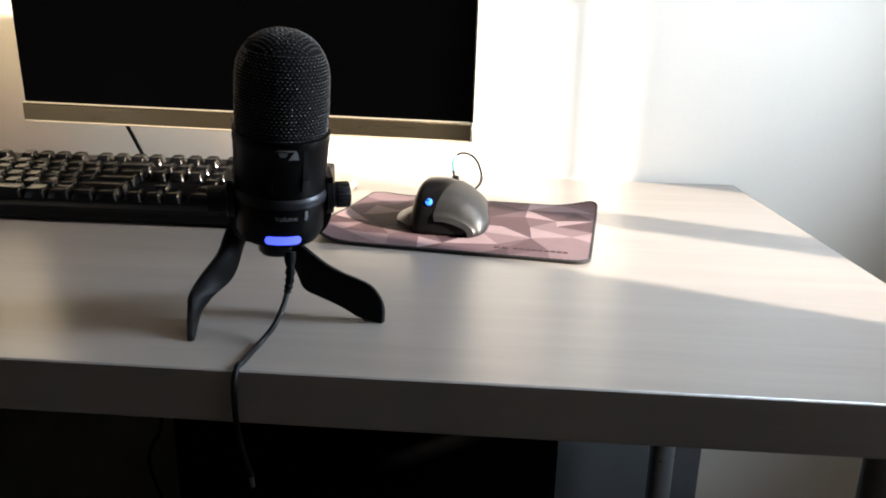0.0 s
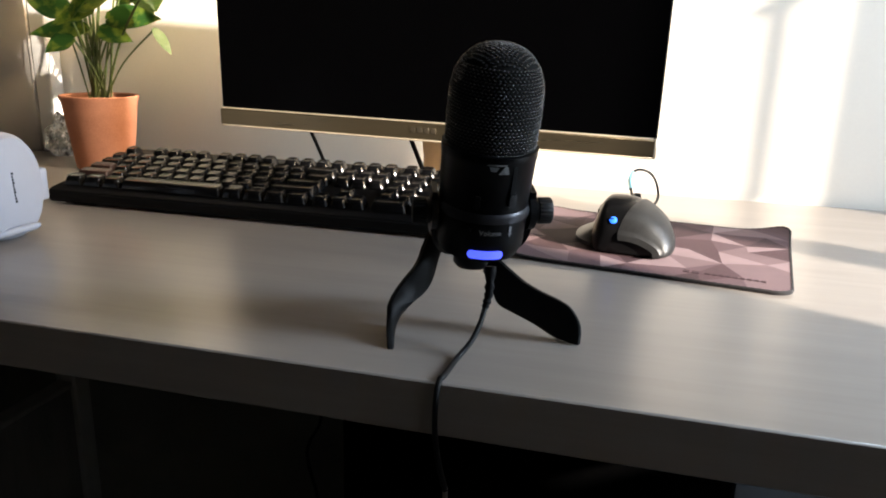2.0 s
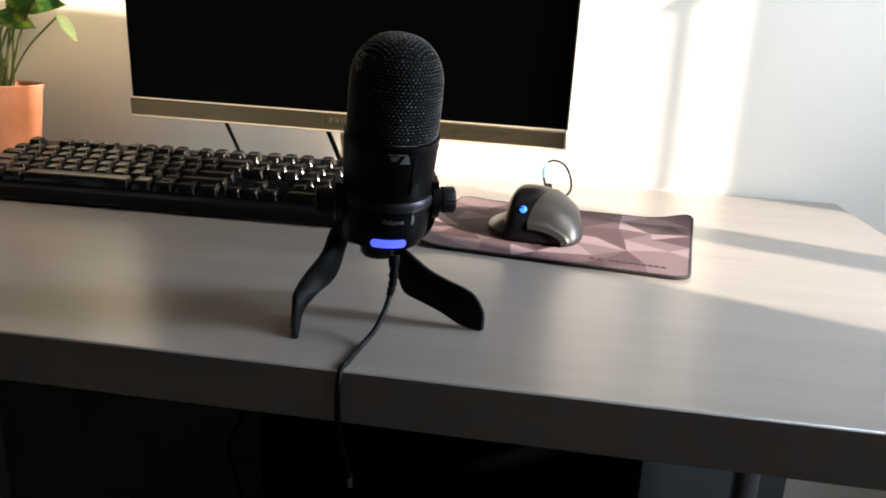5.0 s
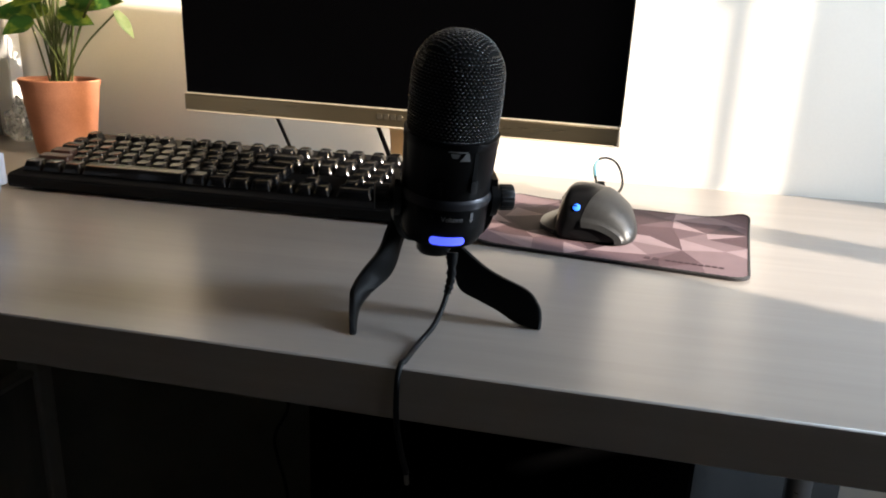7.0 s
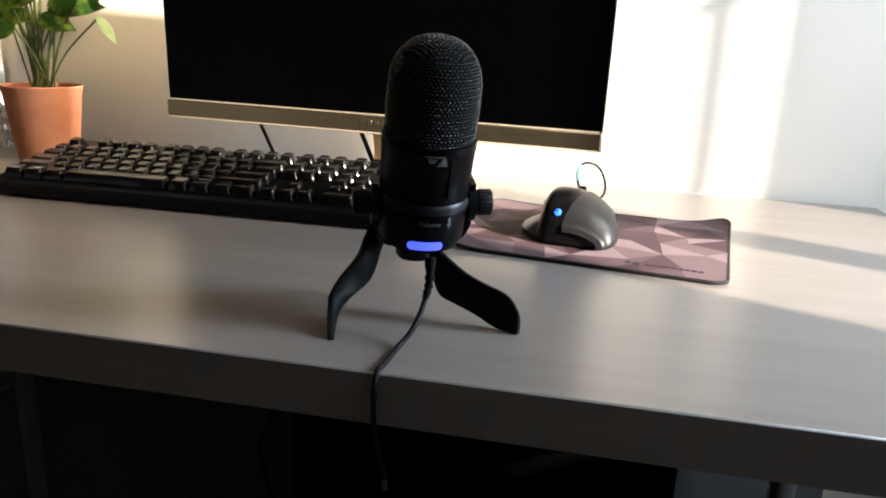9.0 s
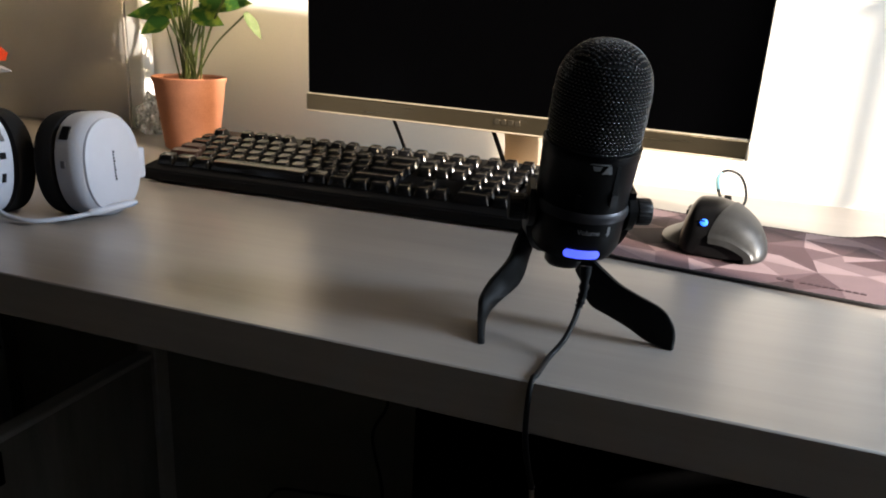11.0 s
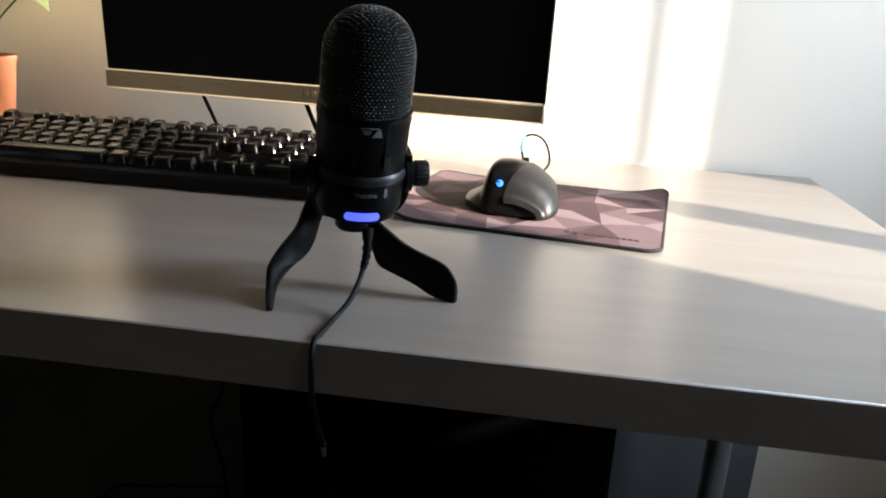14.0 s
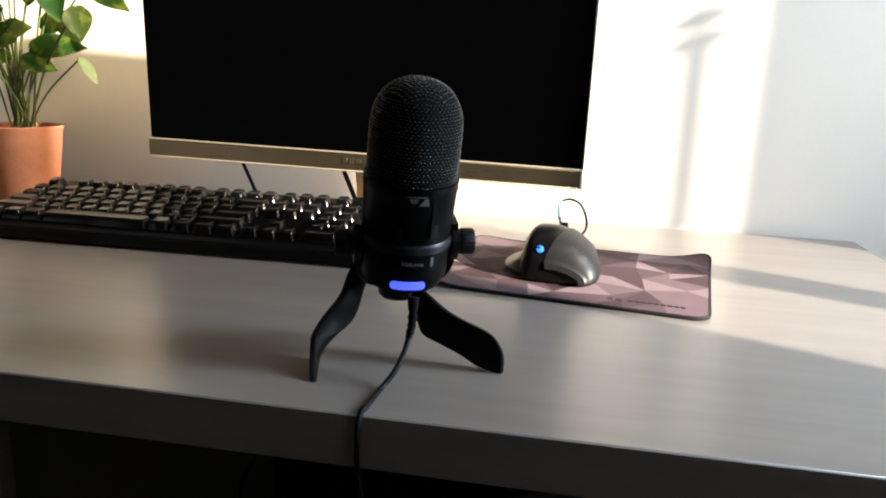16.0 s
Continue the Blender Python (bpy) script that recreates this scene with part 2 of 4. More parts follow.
def sweep(bm, pts, section, up=(0, 0, 1), scales=None, cap=True):
    """Carries a closed section [(side, up)] along the points."""
    pts = [Vector(p) for p in pts]
    up0 = Vector(up)
    rings = []
    for i, p in enumerate(pts):
        t = (pts[min(i + 1, len(pts) - 1)] - pts[max(i - 1, 0)]).normalized()
        s = t.cross(up0)
        if s.length < 1e-4:
            s = t.cross(Vector((1, 0, 0.1)))
        s.normalize()
        u = s.cross(t).normalized()
        k = scales[i] if scales else 1
        rings.append([bm.verts.new(p + s * a * k + u * b * k) for a, b in section])
    n = len(section)
    for a, b in zip(rings, rings[1:]):
        for i in range(n):
            j = (i + 1) % n
            bm.faces.new((a[i], a[j], b[j], b[i]))
    if cap:
        bm.faces.new(rings[0][::-1])
        bm.faces.new(rings[-1])
    return bm


def circle(r, n=10):
    return [(r * math.cos(2 * math.pi * i / n), r * math.sin(2 * math.pi * i / n)) for i in range(n)]


def tube(points, r, n=10, steps=8, up=(0.13, 0.21, 1), scales=None):
    return sweep(bmesh.new(), spline(points, steps), circle(r, n), up, scales)


def axis_m(origin, zdir, xdir=(0, 0, 1)):
    """Matrix whose z runs along zdir."""
    z = Vector(zdir).normalized()
    x = Vector(xdir)
    x = (x - z * x.dot(z))
    if x.length < 1e-5:
        x = Vector((1, 0, 0)) - z * z.x
    x.normalize()
    y = z.cross(x)
    m = Matrix((x, y, z)).transposed().to_4x4()
    m.translation = Vector(origin)
    return m


# ---- the room ----
D = 0.74                               # height of the desk's top
BY = 0.648                             # face of the wall behind the desk
ROOM_L, ROOM_F, ROOM_H = -2.2, -2.6, 2.5


def structure(name, bm, material, label, category="wall"):
    return tagged(mesh_ob(name, bm, material, 30), label, category, kind="structure")


structure("floor", bbox(ROOM_L - 0.1, WX + 0.15, ROOM_F - 0.1, BY + 0.1, -0.1, 0), M_FLOOR, "dark wooden floor in deep shade", "floor")
structure("ceiling", bbox(ROOM_L - 0.1, WX + 0.15, ROOM_F - 0.1, BY + 0.1, ROOM_H, ROOM_H + 0.1), M_CEIL, "plain painted ceiling of the room", "ceiling")
structure("wall_north", bbox(ROOM_L - 0.1, WX + 0.15, BY, BY + 0.1, 0, ROOM_H), M_WALL, "white painted wall behind the desk, partly sunlit")
structure("wall_west", bbox(ROOM_L - 0.1, ROOM_L, ROOM_F, BY, 0, ROOM_H), M_WALLDIM, "unseen side wall, coloured dim to hold down its bounce")
structure("wall_south", bbox(ROOM_L - 0.1, WX + 0.15, ROOM_F - 0.1, ROOM_F, 0, ROOM_H), M_UNLIT, "unseen wall behind the camera, coloured dark as an unlit room")
# the opening: one wide window, its near half behind an added curtain
WT = 0.08
_bm = bmesh.new()
for _b in ((ROOM_F, WY0, 0, ROOM_H), (WY1, BY, 0, ROOM_H), (WY0, WY1, 0, WZ0), (WY0, WY1, WZ1, ROOM_H)):
    box(_bm, WX, WX + WT, *_b)
structure("wall_east", _bm, M_WALL, "white wall with a sunlit window")

MY0, MY1 = 0.064, 0.125
win = thing("window_1", pose(WX + WT, 0, 0), "white framed window with one upright bar", "window", kind="structure")
for _n, _b in (("window_frame", (WY1 + 0.002, WY1 + 0.03, WZ0, WZ1)), ("window_frame", (WY0, WY1, WZ1, WZ1 + 0.03)), ("window_frame", (WY0 - 0.03, WY0 - 0.002, WZ0, WZ1)),
               ("window_frame", (WY0, WY1, WZ0 - 0.03, WZ0)), ("mullion", (MY0, MY1, WZ0, WZ1))):
    part(_n, bbox(0.002, 0.03, _b[0], _b[1], _b[2], _b[3], bevel=0.002), M_FRAME, win)
part("window_sill", bbox(-WT - 0.05, -WT - 0.002, WY0 - 0.03, WY1 + 0.03, WZ0 - 0.03, WZ0 - 0.004, bevel=0.004), M_FRAME, win)

# unseen curtain in soft folds, added over the near half to shape the light
curtain = thing("curtain", pose(WX - 0.03, 0, 0), "unseen curtain added to stop the sun and fill the desk's front", "curtain")
_bm = bmesh.new()
_cols = []
for _i in range(121):
    _y = SUN_STOP_Y - 0.66 * _i / 120
    _w = 0.010 * math.sin(_i * 0.52) * min(1, _i / 8)
    _f = 1 - _i / 120                  # the free edge is swept aside higher up
    _cols.append([_bm.verts.new((_w * (0.6 + 0.4 * _k / 22), _y - 0.110 * _f * max(0.0, 0.55 + 0.075 * _k - 1.15), 0.55 + 0.075 * _k)) for _k in range(23)])
for _a, _c in zip(_cols, _cols[1:]):
    for _k in range(22):
        _bm.faces.new((_a[_k], _c[_k], _c[_k + 1], _a[_k + 1]))
part("cloth", _bm, M_SUNSTOP, curtain)
part("rod", tube([(0, SUN_STOP_Y + 0.30, 2.215), (0, SUN_STOP_Y - 0.2, 2.215), (0, SUN_STOP_Y - 0.72, 2.215)], 0.010, 14), M_FRAME, curtain)

# blind wand with its two discs, close to the window
_wd = Vector((0.294, BY, 0)) - SUN_DIR / SUN_DIR.x * (0.294 - 0.925)
_rise = (0.294 - 0.925) / SUN_DIR.x * -SUN_DIR.z
cord = thing("blind_cord", pose(_wd.x, _wd.y, 0), "slim blind wand with two discs hanging by the window", "blind cord")
part("wand", tube([(0, 0, 0.74 + _rise), (0, 0, 0.96 + _rise), (0, 0, 0.985 + _rise)], 0.0085), M_FRAME, cord)
part("string", tube([(0, 0, 0.985 + _rise), (0, 0, 1.4 + _rise), (0, 0, 2.12)], 0.0050), M_FRAME, cord)
for _z in (0.985, 1.012):
    part("disc", lathe(bmesh.new(), [(0.005, -0.0070), (0.0165, -0.0040), (0.0165, 0.0040), (0.005, 0.0070)], 24, Matrix.Translation((0, 0, _z + _rise))), M_FRAME, cord)

# ---- desk ----
desk = thing("desk", pose(0, 0, 0), "pale ash laminate desk with silver legs against a wall", "desk")
DX0, DX1, DY1, DT = -1.15, 0.515, 0.640, 0.0345
part("desktop", bbox(DX0, DX1, 0, DY1, D - DT, D, bevel=0.0011), M_DESK, desk)
for _x, _y, _r in ((0.474, 0.085, 0.0225), (0.434, 0.535, 0.0165), (-1.08, 0.10, 0.0175), (-1.08, 0.53, 0.0175)):
    part("leg", lathe(bmesh.new(), [(_r * 0.9, 0), (_r, 0.004), (_r, D - DT - 0.006), (_r * 1.5, D - DT - 0.004), (_r * 1.5, D - DT)], 28, Matrix.Translation((_x, _y, 0))), M_LEG, desk)
part("side_post", bbox(-0.672, -0.637, 0.455, 0.485, 0, D - DT - 0.001, bevel=0.002), M_SIDE, desk, "dark grey upright post under the desk")
_sb = part("side_board", bbox(-0.660, -0.642, 0.03, 0.452, 0.05, 0.418, bevel=0.002), M_DARKW, desk, "dark side board under the desk")
# lighter grey strip, stands for light along the side board's top
part("lit_edge", bbox(-0.664, -0.638, 0.03, 0.452, 0.4185, 0.428, bevel=0.002), M_SIDE, desk, "lighter grey strip for the lit top edge of the side board")
# the hole is a near-black block, its shade put into the colour
part("hole_shade", bbox(-0.6418, -0.6395, 0.160, 0.186, 0.362, 0.408, bevel=0.001), M_TOWER, _sb, "near-black block for the shade in a grip hole")
# added sheets that carry the shade of the wall below the desk
part("shade_end", bbox(-1.145, -1.125, 0.03, 0.628, 0.001, D - DT - 0.001, bevel=0.002), M_SHADEB, desk, "dark end sheet added for the shade under the desk")
part("shade_sheet", bbox(-1.12, 0.262, 0.612, 0.628, 0.001, D - DT - 0.001, bevel=0.002), M_SHADEB, desk, "dark sheet added for the shade under the desk")

part("shade_sheet", bbox(0.264, 0.512, 0.612, 0.628, 0.001, D - DT - 0.001, bevel=0.002), M_SHADEG, desk, "grey sheet added for the weaker shade under the desk")

# ---- tower under the desk ----
tower = thing("computer_tower", pose(0.06, 0.30, 0), "large black computer case under the desk", "computer")
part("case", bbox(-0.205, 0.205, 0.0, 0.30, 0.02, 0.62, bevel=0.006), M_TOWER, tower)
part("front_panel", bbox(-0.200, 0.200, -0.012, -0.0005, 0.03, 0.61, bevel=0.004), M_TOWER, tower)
for _x in (-0.16, 0.16):
    for _y in (0.04, 0.26):
        part("foot", lathe(bmesh.new(), [(0.018, 0), (0.02, 0.02)], 16, Matrix.Translation((_x, _y, 0))), M_RUBBER, tower)

# ---- monitor ----
def build_monitor():
    mon = thing("monitor", Matrix.Translation((-0.1085, 0.4660, D)) @ pose(0, 0, 0, 0, 0, -1.8), "wide black monitor with a champagne metal lower bezel, switched off", "monitor")
    tilt = Matrix.Translation((0, 0, 0.0772)) @ pose(0, 0, 0, 2.0, 0.75, 0)
    W, H, BZ = 0.2690, 0.326, 0.0205

    def tb(*a, **k):
        bm = bbox(*a, **k)
        bmesh.ops.transform(bm, verts=bm.verts, matrix=tilt)
        return bm
    part("back_shell", tb(-W, W, 0.004, 0.011, 0.0, H, bevel=0.002), M_BLACK, mon)
    part("back_bulge", tb(-W * 0.7, W * 0.7, 0.0112, 0.036, 0.012, H * 0.66, bevel=0.008), M_BLACK, mon)
    part("screen", tb(-W + 0.001, W - 0.001, 0.0, 0.0038, BZ + 0.0015, H, bevel=0.0008), M_SCREEN, mon, "dark glossy screen")
    bez = part("lower_bezel", tb(-W - 0.0005, W + 0.0005, -0.004, 0.0038, 0.0, BZ, bevel=0.0012), M_BEZEL, mon, "champagne brushed metal bezel")
    part("lip", tb(-W + 0.001, W - 0.0035, -0.0047, 0.002, -0.0012, 0.0008, bevel=0.0005), M_BEZELL, bez, "pale polished lower edge")
    part("lip", tb(-W + 0.001, W - 0.0035, -0.0044, 0.002, BZ + 0.0001, BZ + 0.0012, bevel=0.0003), M_BEZELL, bez)
    part("end_cap", tb(W - 0.0032, W + 0.0009, -0.0045, 0.004, -0.0008, BZ + 0.0006, bevel=0.0012), M_BEZELL, bez, "pale end cap of the bezel")
    # the badge, as four plain bars
    for i in range(4):
        part("badge_bar", tb(-0.013 + i * 0.0085, -0.0067 + i * 0.0085, -0.0046, -0.0042, 0.0085, 0.0150, bevel=0.0001, seg=1), M_BEZELD, bez)
    neck = bmesh.new()
    sweep(neck, [(0.008, 0.060, 0.006), (0.006, 0.066, 0.05), (0.004, 0.050, 0.12), (0.0, 0.03, 0.17)], [(-0.022, -0.007), (-0.018, -0.009), (0.018, -0.009), (0.022, -0.007), (0.022, 0.008), (-0.022, 0.008)], up=(0, 1, 0))
    part("neck", neck, M_LITSTAND, mon, "gold metal neck, coloured pale as if sunlit")
    bs = lathe(bmesh.new(), [(0.0, 0.0), (0.098, 0.0), (0.10, 0.004), (0.096, 0.009), (0.05, 0.013), (0.0, 0.014)], 64, Matrix.Translation((0.02, 0.062, 0)))
    part("base", bs, M_LITSTAND, mon, "round gold metal base, coloured pale as if sunlit")
    return mon


build_monitor()


def cable(name, pts, r, material, label, n=10, steps=8):
    c = thing(name, pose(*pts[0]), label, "cable")
    o = Vector(pts[0])
    part("sheath", tube([Vector(p) - o for p in pts], r, n, steps), material, c)
    return c, o


cable("power_cable", [(-0.288, 0.500, D + 0.120), (-0.2675, 0.50, D + 0.0767), (-0.2535, 0.50, D + 0.0467), (-0.243, 0.505, D + 0.018), (-0.238, 0.525, D + 0.0035), (-0.25, 0.58, D + 0.0035), (-0.30, 0.61, D + 0.0035)], 0.0024, M_CABLE, "thin black cable hanging behind the monitor")
cable("video_cable", [(-0.150, 0.503, D + 0.115), (-0.1324, 0.50, D + 0.0733), (-0.1202, 0.50, D + 0.0447), (-0.113, 0.508, D + 0.021), (-0.130, 0.56, D + 0.018), (-0.172, 0.612, D + 0.0045), (-0.22, 0.63, D + 0.0035)], 0.0030, M_CABLE, "black video cable hanging behind the monitor")


# ---- keyboard ----
def build_keyboard():
    X0, X1, Y0, DEP = -0.505, 0.0, 0.307, 0.158
    kb = thing("keyboard", pose(X0, Y0, D), "black full-size mechanical keyboard tilted on its feet", "keyboard")
    W = X1 - X0
    F, B = 0.018, 0.043                    # height of the case at the front and the back
    bm = bmesh.new()
    pts = [(0, 0.004), (0, F - 0.003), (0.003, F), (DEP - 0.003, B), (DEP, B - 0.003), (DEP, B - 0.028), (0.004, 0.002)]
    va = [bm.verts.new((0, y, z)) for y, z in pts]
    vb = [bm.verts.new((W, y, z)) for y, z in pts]
    for i in range(len(pts)):
        j = (i + 1) % len(pts)
        bm.faces.new((va[i], va[j], vb[j], vb[i]))
    bm.faces.new(va[::-1]), bm.faces.new(vb)
    bmesh.ops.bevel(bm, geom=bm.edges[:], offset=0.0012, segments=2, affect="EDGES")
    part("case", bm, M_CASE, kb)
    for x in (0.04, W - 0.04):
        part("foot", bbox(x - 0.012, x + 0.012, DEP - 0.02, DEP - 0.012, 0.0, 0.021, bevel=0.001), M_RUBBER, kb)
        part("pad_foot", bbox(x - 0.015, x + 0.015, 0.008, 0.016, 0.0, 0.0045), M_RUBBER, kb)
    U = 0.0202
    slope = math.atan2(B - F, DEP)
    top = Matrix.Translation((0.011, 0.011, F - 0.0005)) @ Matrix.Rotation(slope, 4, "X")
    cache = {}

    def cap(w, d, worn):
        if (w, d, worn) in cache:
            return cache[(w, d, worn)]
        bm = bmesh.new()
        hw, hd = w * U / 2 - 0.0009, d * U / 2 - 0.0009
        # inset at the sides, height, shift to the back, corner
        rows = [(0.0, 0.0030, 0.0, 0.0026), (0.0002, 0.0045, 0.0, 0.0028), (0.0016, 0.0088, 0.0005, 0.0032), (0.0028, 0.0124, 0.0012, 0.0034), (0.0033, 0.0129, 0.0013, 0.0032), (0.0055, 0.0124, 0.0013, 0.0020)]
        rings = []
        for q, z, k, c in rows:
            x, y = hw - q, hd - q * 0.9
            ring = []
            for sx, sy, a0 in ((1, -1, -90), (1, 1, 0), (-1, 1, 90), (-1, -1, 180)):
                for e in range(4):
                    a = radians(a0 + 30 * e)
                    ring.append(bm.verts.new((sx * (x - c) + c * math.cos(a), sy * (y - c) + c * math.sin(a) + k, z)))
            rings.append(ring)
        m_ = len(rings[0])
        for a, b in zip(rings, rings[1:]):
            for i in range(m_):
                bm.faces.new((a[i], a[(i + 1) % m_], b[(i + 1) % m_], b[i]))
        bm.faces.new(rings[-1])
        bm.faces.new(rings[0][::-1])
        bmesh.ops.recalc_face_normals(bm, faces=bm.faces)
        me = bpy.data.meshes.new("key")
        bm.to_mesh(me)
        bm.free()
        me.materials.append(M_KEYR if worn else M_KEY)
        me.polygons.foreach_set("use_smooth", [True] * len(me.polygons))
        me.set_sharp_from_angle(angle=radians(22))
        cache[(w, d, worn)] = me
        return me

    def key(u, v, w=1.0, d=1.0, worn=False):
        k = new("key", cap(w, d, worn))
        k.parent = kb
        k.matrix_local = top @ Matrix.Translation(((u + w / 2) * U, (v + d / 2) * U, 0))
    rows = {0: [1.25, 1.25, 1.25, 6.25, 1.25, 1.25, 1.25, 1.25], 1: [2.25] + [1] * 10 + [2.75], 2: [1.75] + [1] * 11 + [2.25], 3: [1.5] + [1] * 12 + [1.5], 4: [1] * 13 + [2]}
    for v, ws in rows.items():
        u = 0
        for i, w in enumerate(ws):
            key(u, v, w, 1.0, i == 0 and v in (1, 2))
            u += w
    fv = 5.35
    key(0, fv)
    for g in range(3):
        for i in range(4):
            key(2 + g * 4.5 + i, fv)
    for i in range(3):
        key(15.25 + i, fv), key(15.25 + i, 4), key(15.25 + i, 3), key(15.25 + i, 0)
    key(16.25, 1)
    for i in range(3):
        for v in (1, 2, 3, 4):
            key(18.5 + i, v)
    key(18.5, 0, 2), key(20.5, 0), key(21.5, 0, 1, 2), key(21.5, 2, 1, 2), key(21.5, 4)
    for i in range(4):
        key(18.5 + i, fv)
    part("badge", bbox(0.20, 0.205, 0.0, 0.001, 0.012, 0.0125), M_STEEL, kb)
    return kb


build_keyboard()


# ---- microphone ----
def build_microphone():
    C = (0.044, 0.0925)
    yaw = 21.0
    mic = thing("microphone", Matrix.Translation((C[0], C[1], D)) @ pose(0, 0, 0, 0, 0, yaw), "black desktop microphone with a mesh head on a folding tripod", "microphone")
    Z0, ZR, ZG, ZT, R = 0.0560, 0.0885, 0.1310, 0.1934, 0.0308
    piv = 0.0855
    T = Matrix.Translation((0, 0, piv)) @ pose(0, 0, 0, 11, 2.5, 0) @ Matrix.Translation((0, 0, -piv))

    def up(bm):
        bmesh.ops.transform(bm, verts=bm.verts, matrix=T)
        return bm
    body = lathe(bmesh.new(), [(0.0, Z0), (R - 0.010, Z0), (R - 0.004, Z0 + 0.0025), (R - 0.0012, Z0 + 0.009), (R - 0.0006, ZR - 0.004), (R - 0.0006, ZR - 0.002)], 72, cap=False)
    base = part("lower_shell", up(body), M_BLACK2, mic)
    part("ring", up(lathe(bmesh.new(), [(R - 0.002, ZR - 0.002), (R + 0.0004, ZR - 0.0016), (R + 0.0006, ZR + 0.002), (R - 0.001, ZR + 0.0045), (R - 0.003, ZR + 0.0045)], 72, cap=False)), M_RING, mic, "satin dark metal ring")
    shell = part("upper_shell", up(lathe(bmesh.new(), [(R - 0.004, ZR + 0.004), (R - 0.0012, ZR + 0.0045), (R, ZG - 0.006), (R + 0.0004, ZG - 0.0055), (R + 0.0004, ZG), (R - 0.003, ZG + 0.0005)], 72, cap=False)), M_BLACK2, mic)
    # head: bands of diamond wire lattice over a dark core
    RG, CAP = R - 0.0019, 0.0295
    straight = ZT - ZG - CAP

    def head(s):
        """Radius and height at the length s up the head's outline."""
        if s < straight:
            return RG + 0.0004 * math.sin(math.pi * s / straight), ZG + s
        a = min((s - straight) / CAP, math.pi / 2)
        return max(0.0004, RG * math.cos(a) ** 0.85), ZG + straight + CAP * math.sin(a)
    full = straight + CAP * math.pi / 2
    prof = [head(full * i / 46) for i in range(47)]
    # woven knuckles: rows round the side, and straight rows draped over the top
    spots = []
    turn_s = straight + CAP * 0.72
    r_top = head(turn_s)[0] + 0.0003
    row_h = 0.00205
    for i in range(int(turn_s / row_h)):
        r, z = head(0.0008 + i * row_h)
        r2, z2 = head(0.0008 + i * row_h + 0.0004)
        n = 64 if i * row_h < straight + CAP * 0.35 else 55
        for k in range(n):
            a = 2 * math.pi * (k + 0.5 * (i % 2)) / n
            spots.append((Vector((r * math.cos(a), r * math.sin(a), z)), Vector((-math.sin(a), math.cos(a), 0)), Vector(((r2 - r) * math.cos(a), (r2 - r) * math.sin(a), z2 - z)).normalized(), i))
    for i in range(-16, 17):
        for k in range(-14, 15):
            x, y = (k + 0.5 * (i % 2)) * 0.0029, i * 0.00195
            r = math.hypot(x, y)
            if r > r_top:
                continue
            a = math.acos((r / RG) ** (1 / 0.85))
            g = Vector((x, y, 0)) / max(r, 1e-6) * (r / RG) * 1.05
            nor = Vector((g.x, g.y, math.sin(a) + 0.05)).normalized()
            t_ = (Vector((1, 0, 0)) - nor * nor.x).normalized()
            spots.append((Vector((x, y, ZG + straight + CAP * math.sin(a))), t_, nor.cross(t_), i))
    verts, faces = [], []
    for o, t_, u_, i in spots:
        nor = t_.cross(u_)
        lean = 0.42 if i % 2 else -0.42
        a_, b_ = t_ * math.cos(lean) + u_ * math.sin(lean), u_ * math.cos(lean) - t_ * math.sin(lean)
        v0 = len(verts)
        for hgt, f in ((-0.0005, 1.0), (0.00025, 0.92), (0.00058, 0.55)):
            for e in range(8):
                w = 2 * math.pi * e / 8
                verts.append(o + a_ * (0.00130 * f * math.cos(w)) + b_ * (0.00062 * f * math.sin(w)) + nor * hgt)
        verts.append(o + nor * 0.00070)
        for q in (0, 8):
            for e in range(8):
                f_ = (e + 1) % 8
                faces.append((v0 + q + e, v0 + q + f_, v0 + q + 8 + f_, v0 + q + 8 + e))
        for e in range(8):
            faces.append((v0 + 16 + e, v0 + 16 + (e + 1) % 8, v0 + 24))
    me = bpy.data.meshes.new("grille")
    me.from_pydata([T @ v for v in verts], [], faces)
    me.materials.append(M_GRILLE)
    me.polygons.foreach_set("use_smooth", [True] * len(me.polygons))
    grille = new("grille", me)
    grille.parent = mic
    grille["label"] = "black woven wire mesh head"
    core = [(r - 0.0003, z) for r, z in prof if r > 0.004]
    part("core", up(lathe(bmesh.new(), [(core[0][0], core[0][1])] + core[1:] + [(0, prof[-1][1] - 0.0004)], 64)), M_INNER, mic)

    def on_front(deg, z, out, r=R):
        """Pose on the round front: x along the surface, y up, z outward; deg to the right of the front."""
        a = radians(deg)
        d = Vector((math.sin(a), -math.cos(a), 0))
        m = Matrix((Vector((math.cos(a), math.sin(a), 0)), Vector((0, 0, 1)), d)).transposed().to_4x4()
        m.translation = d * (r + out) + Vector((0, 0, z))
        return T @ m

    def bent(name, w, h, z, deg, mat_, parent, r, thick=0.0008, rad=0.0, label="", n=14, lift=0.0002):
        """A raised plate of that width and height, bent round the front; rad rounds its ends."""
        bm = bmesh.new()
        cols = []
        for i in range(n + 1):
            s = -w / 2 + w * i / n
            e = max(0.0, abs(s) - (w / 2 - rad)) if rad else 0
            hh = h / 2 - (rad - math.sqrt(max(0, rad * rad - e * e)) if rad else 0)
            hh = max(hh, 0.0001)
            a = radians(deg) + s / r
            col = []
            for q in (r + lift, r + lift + thick):
                for zz in (z - hh, z + hh):
                    col.append(bm.verts.new((q * math.sin(a), -q * math.cos(a), zz)))
            cols.append(col)
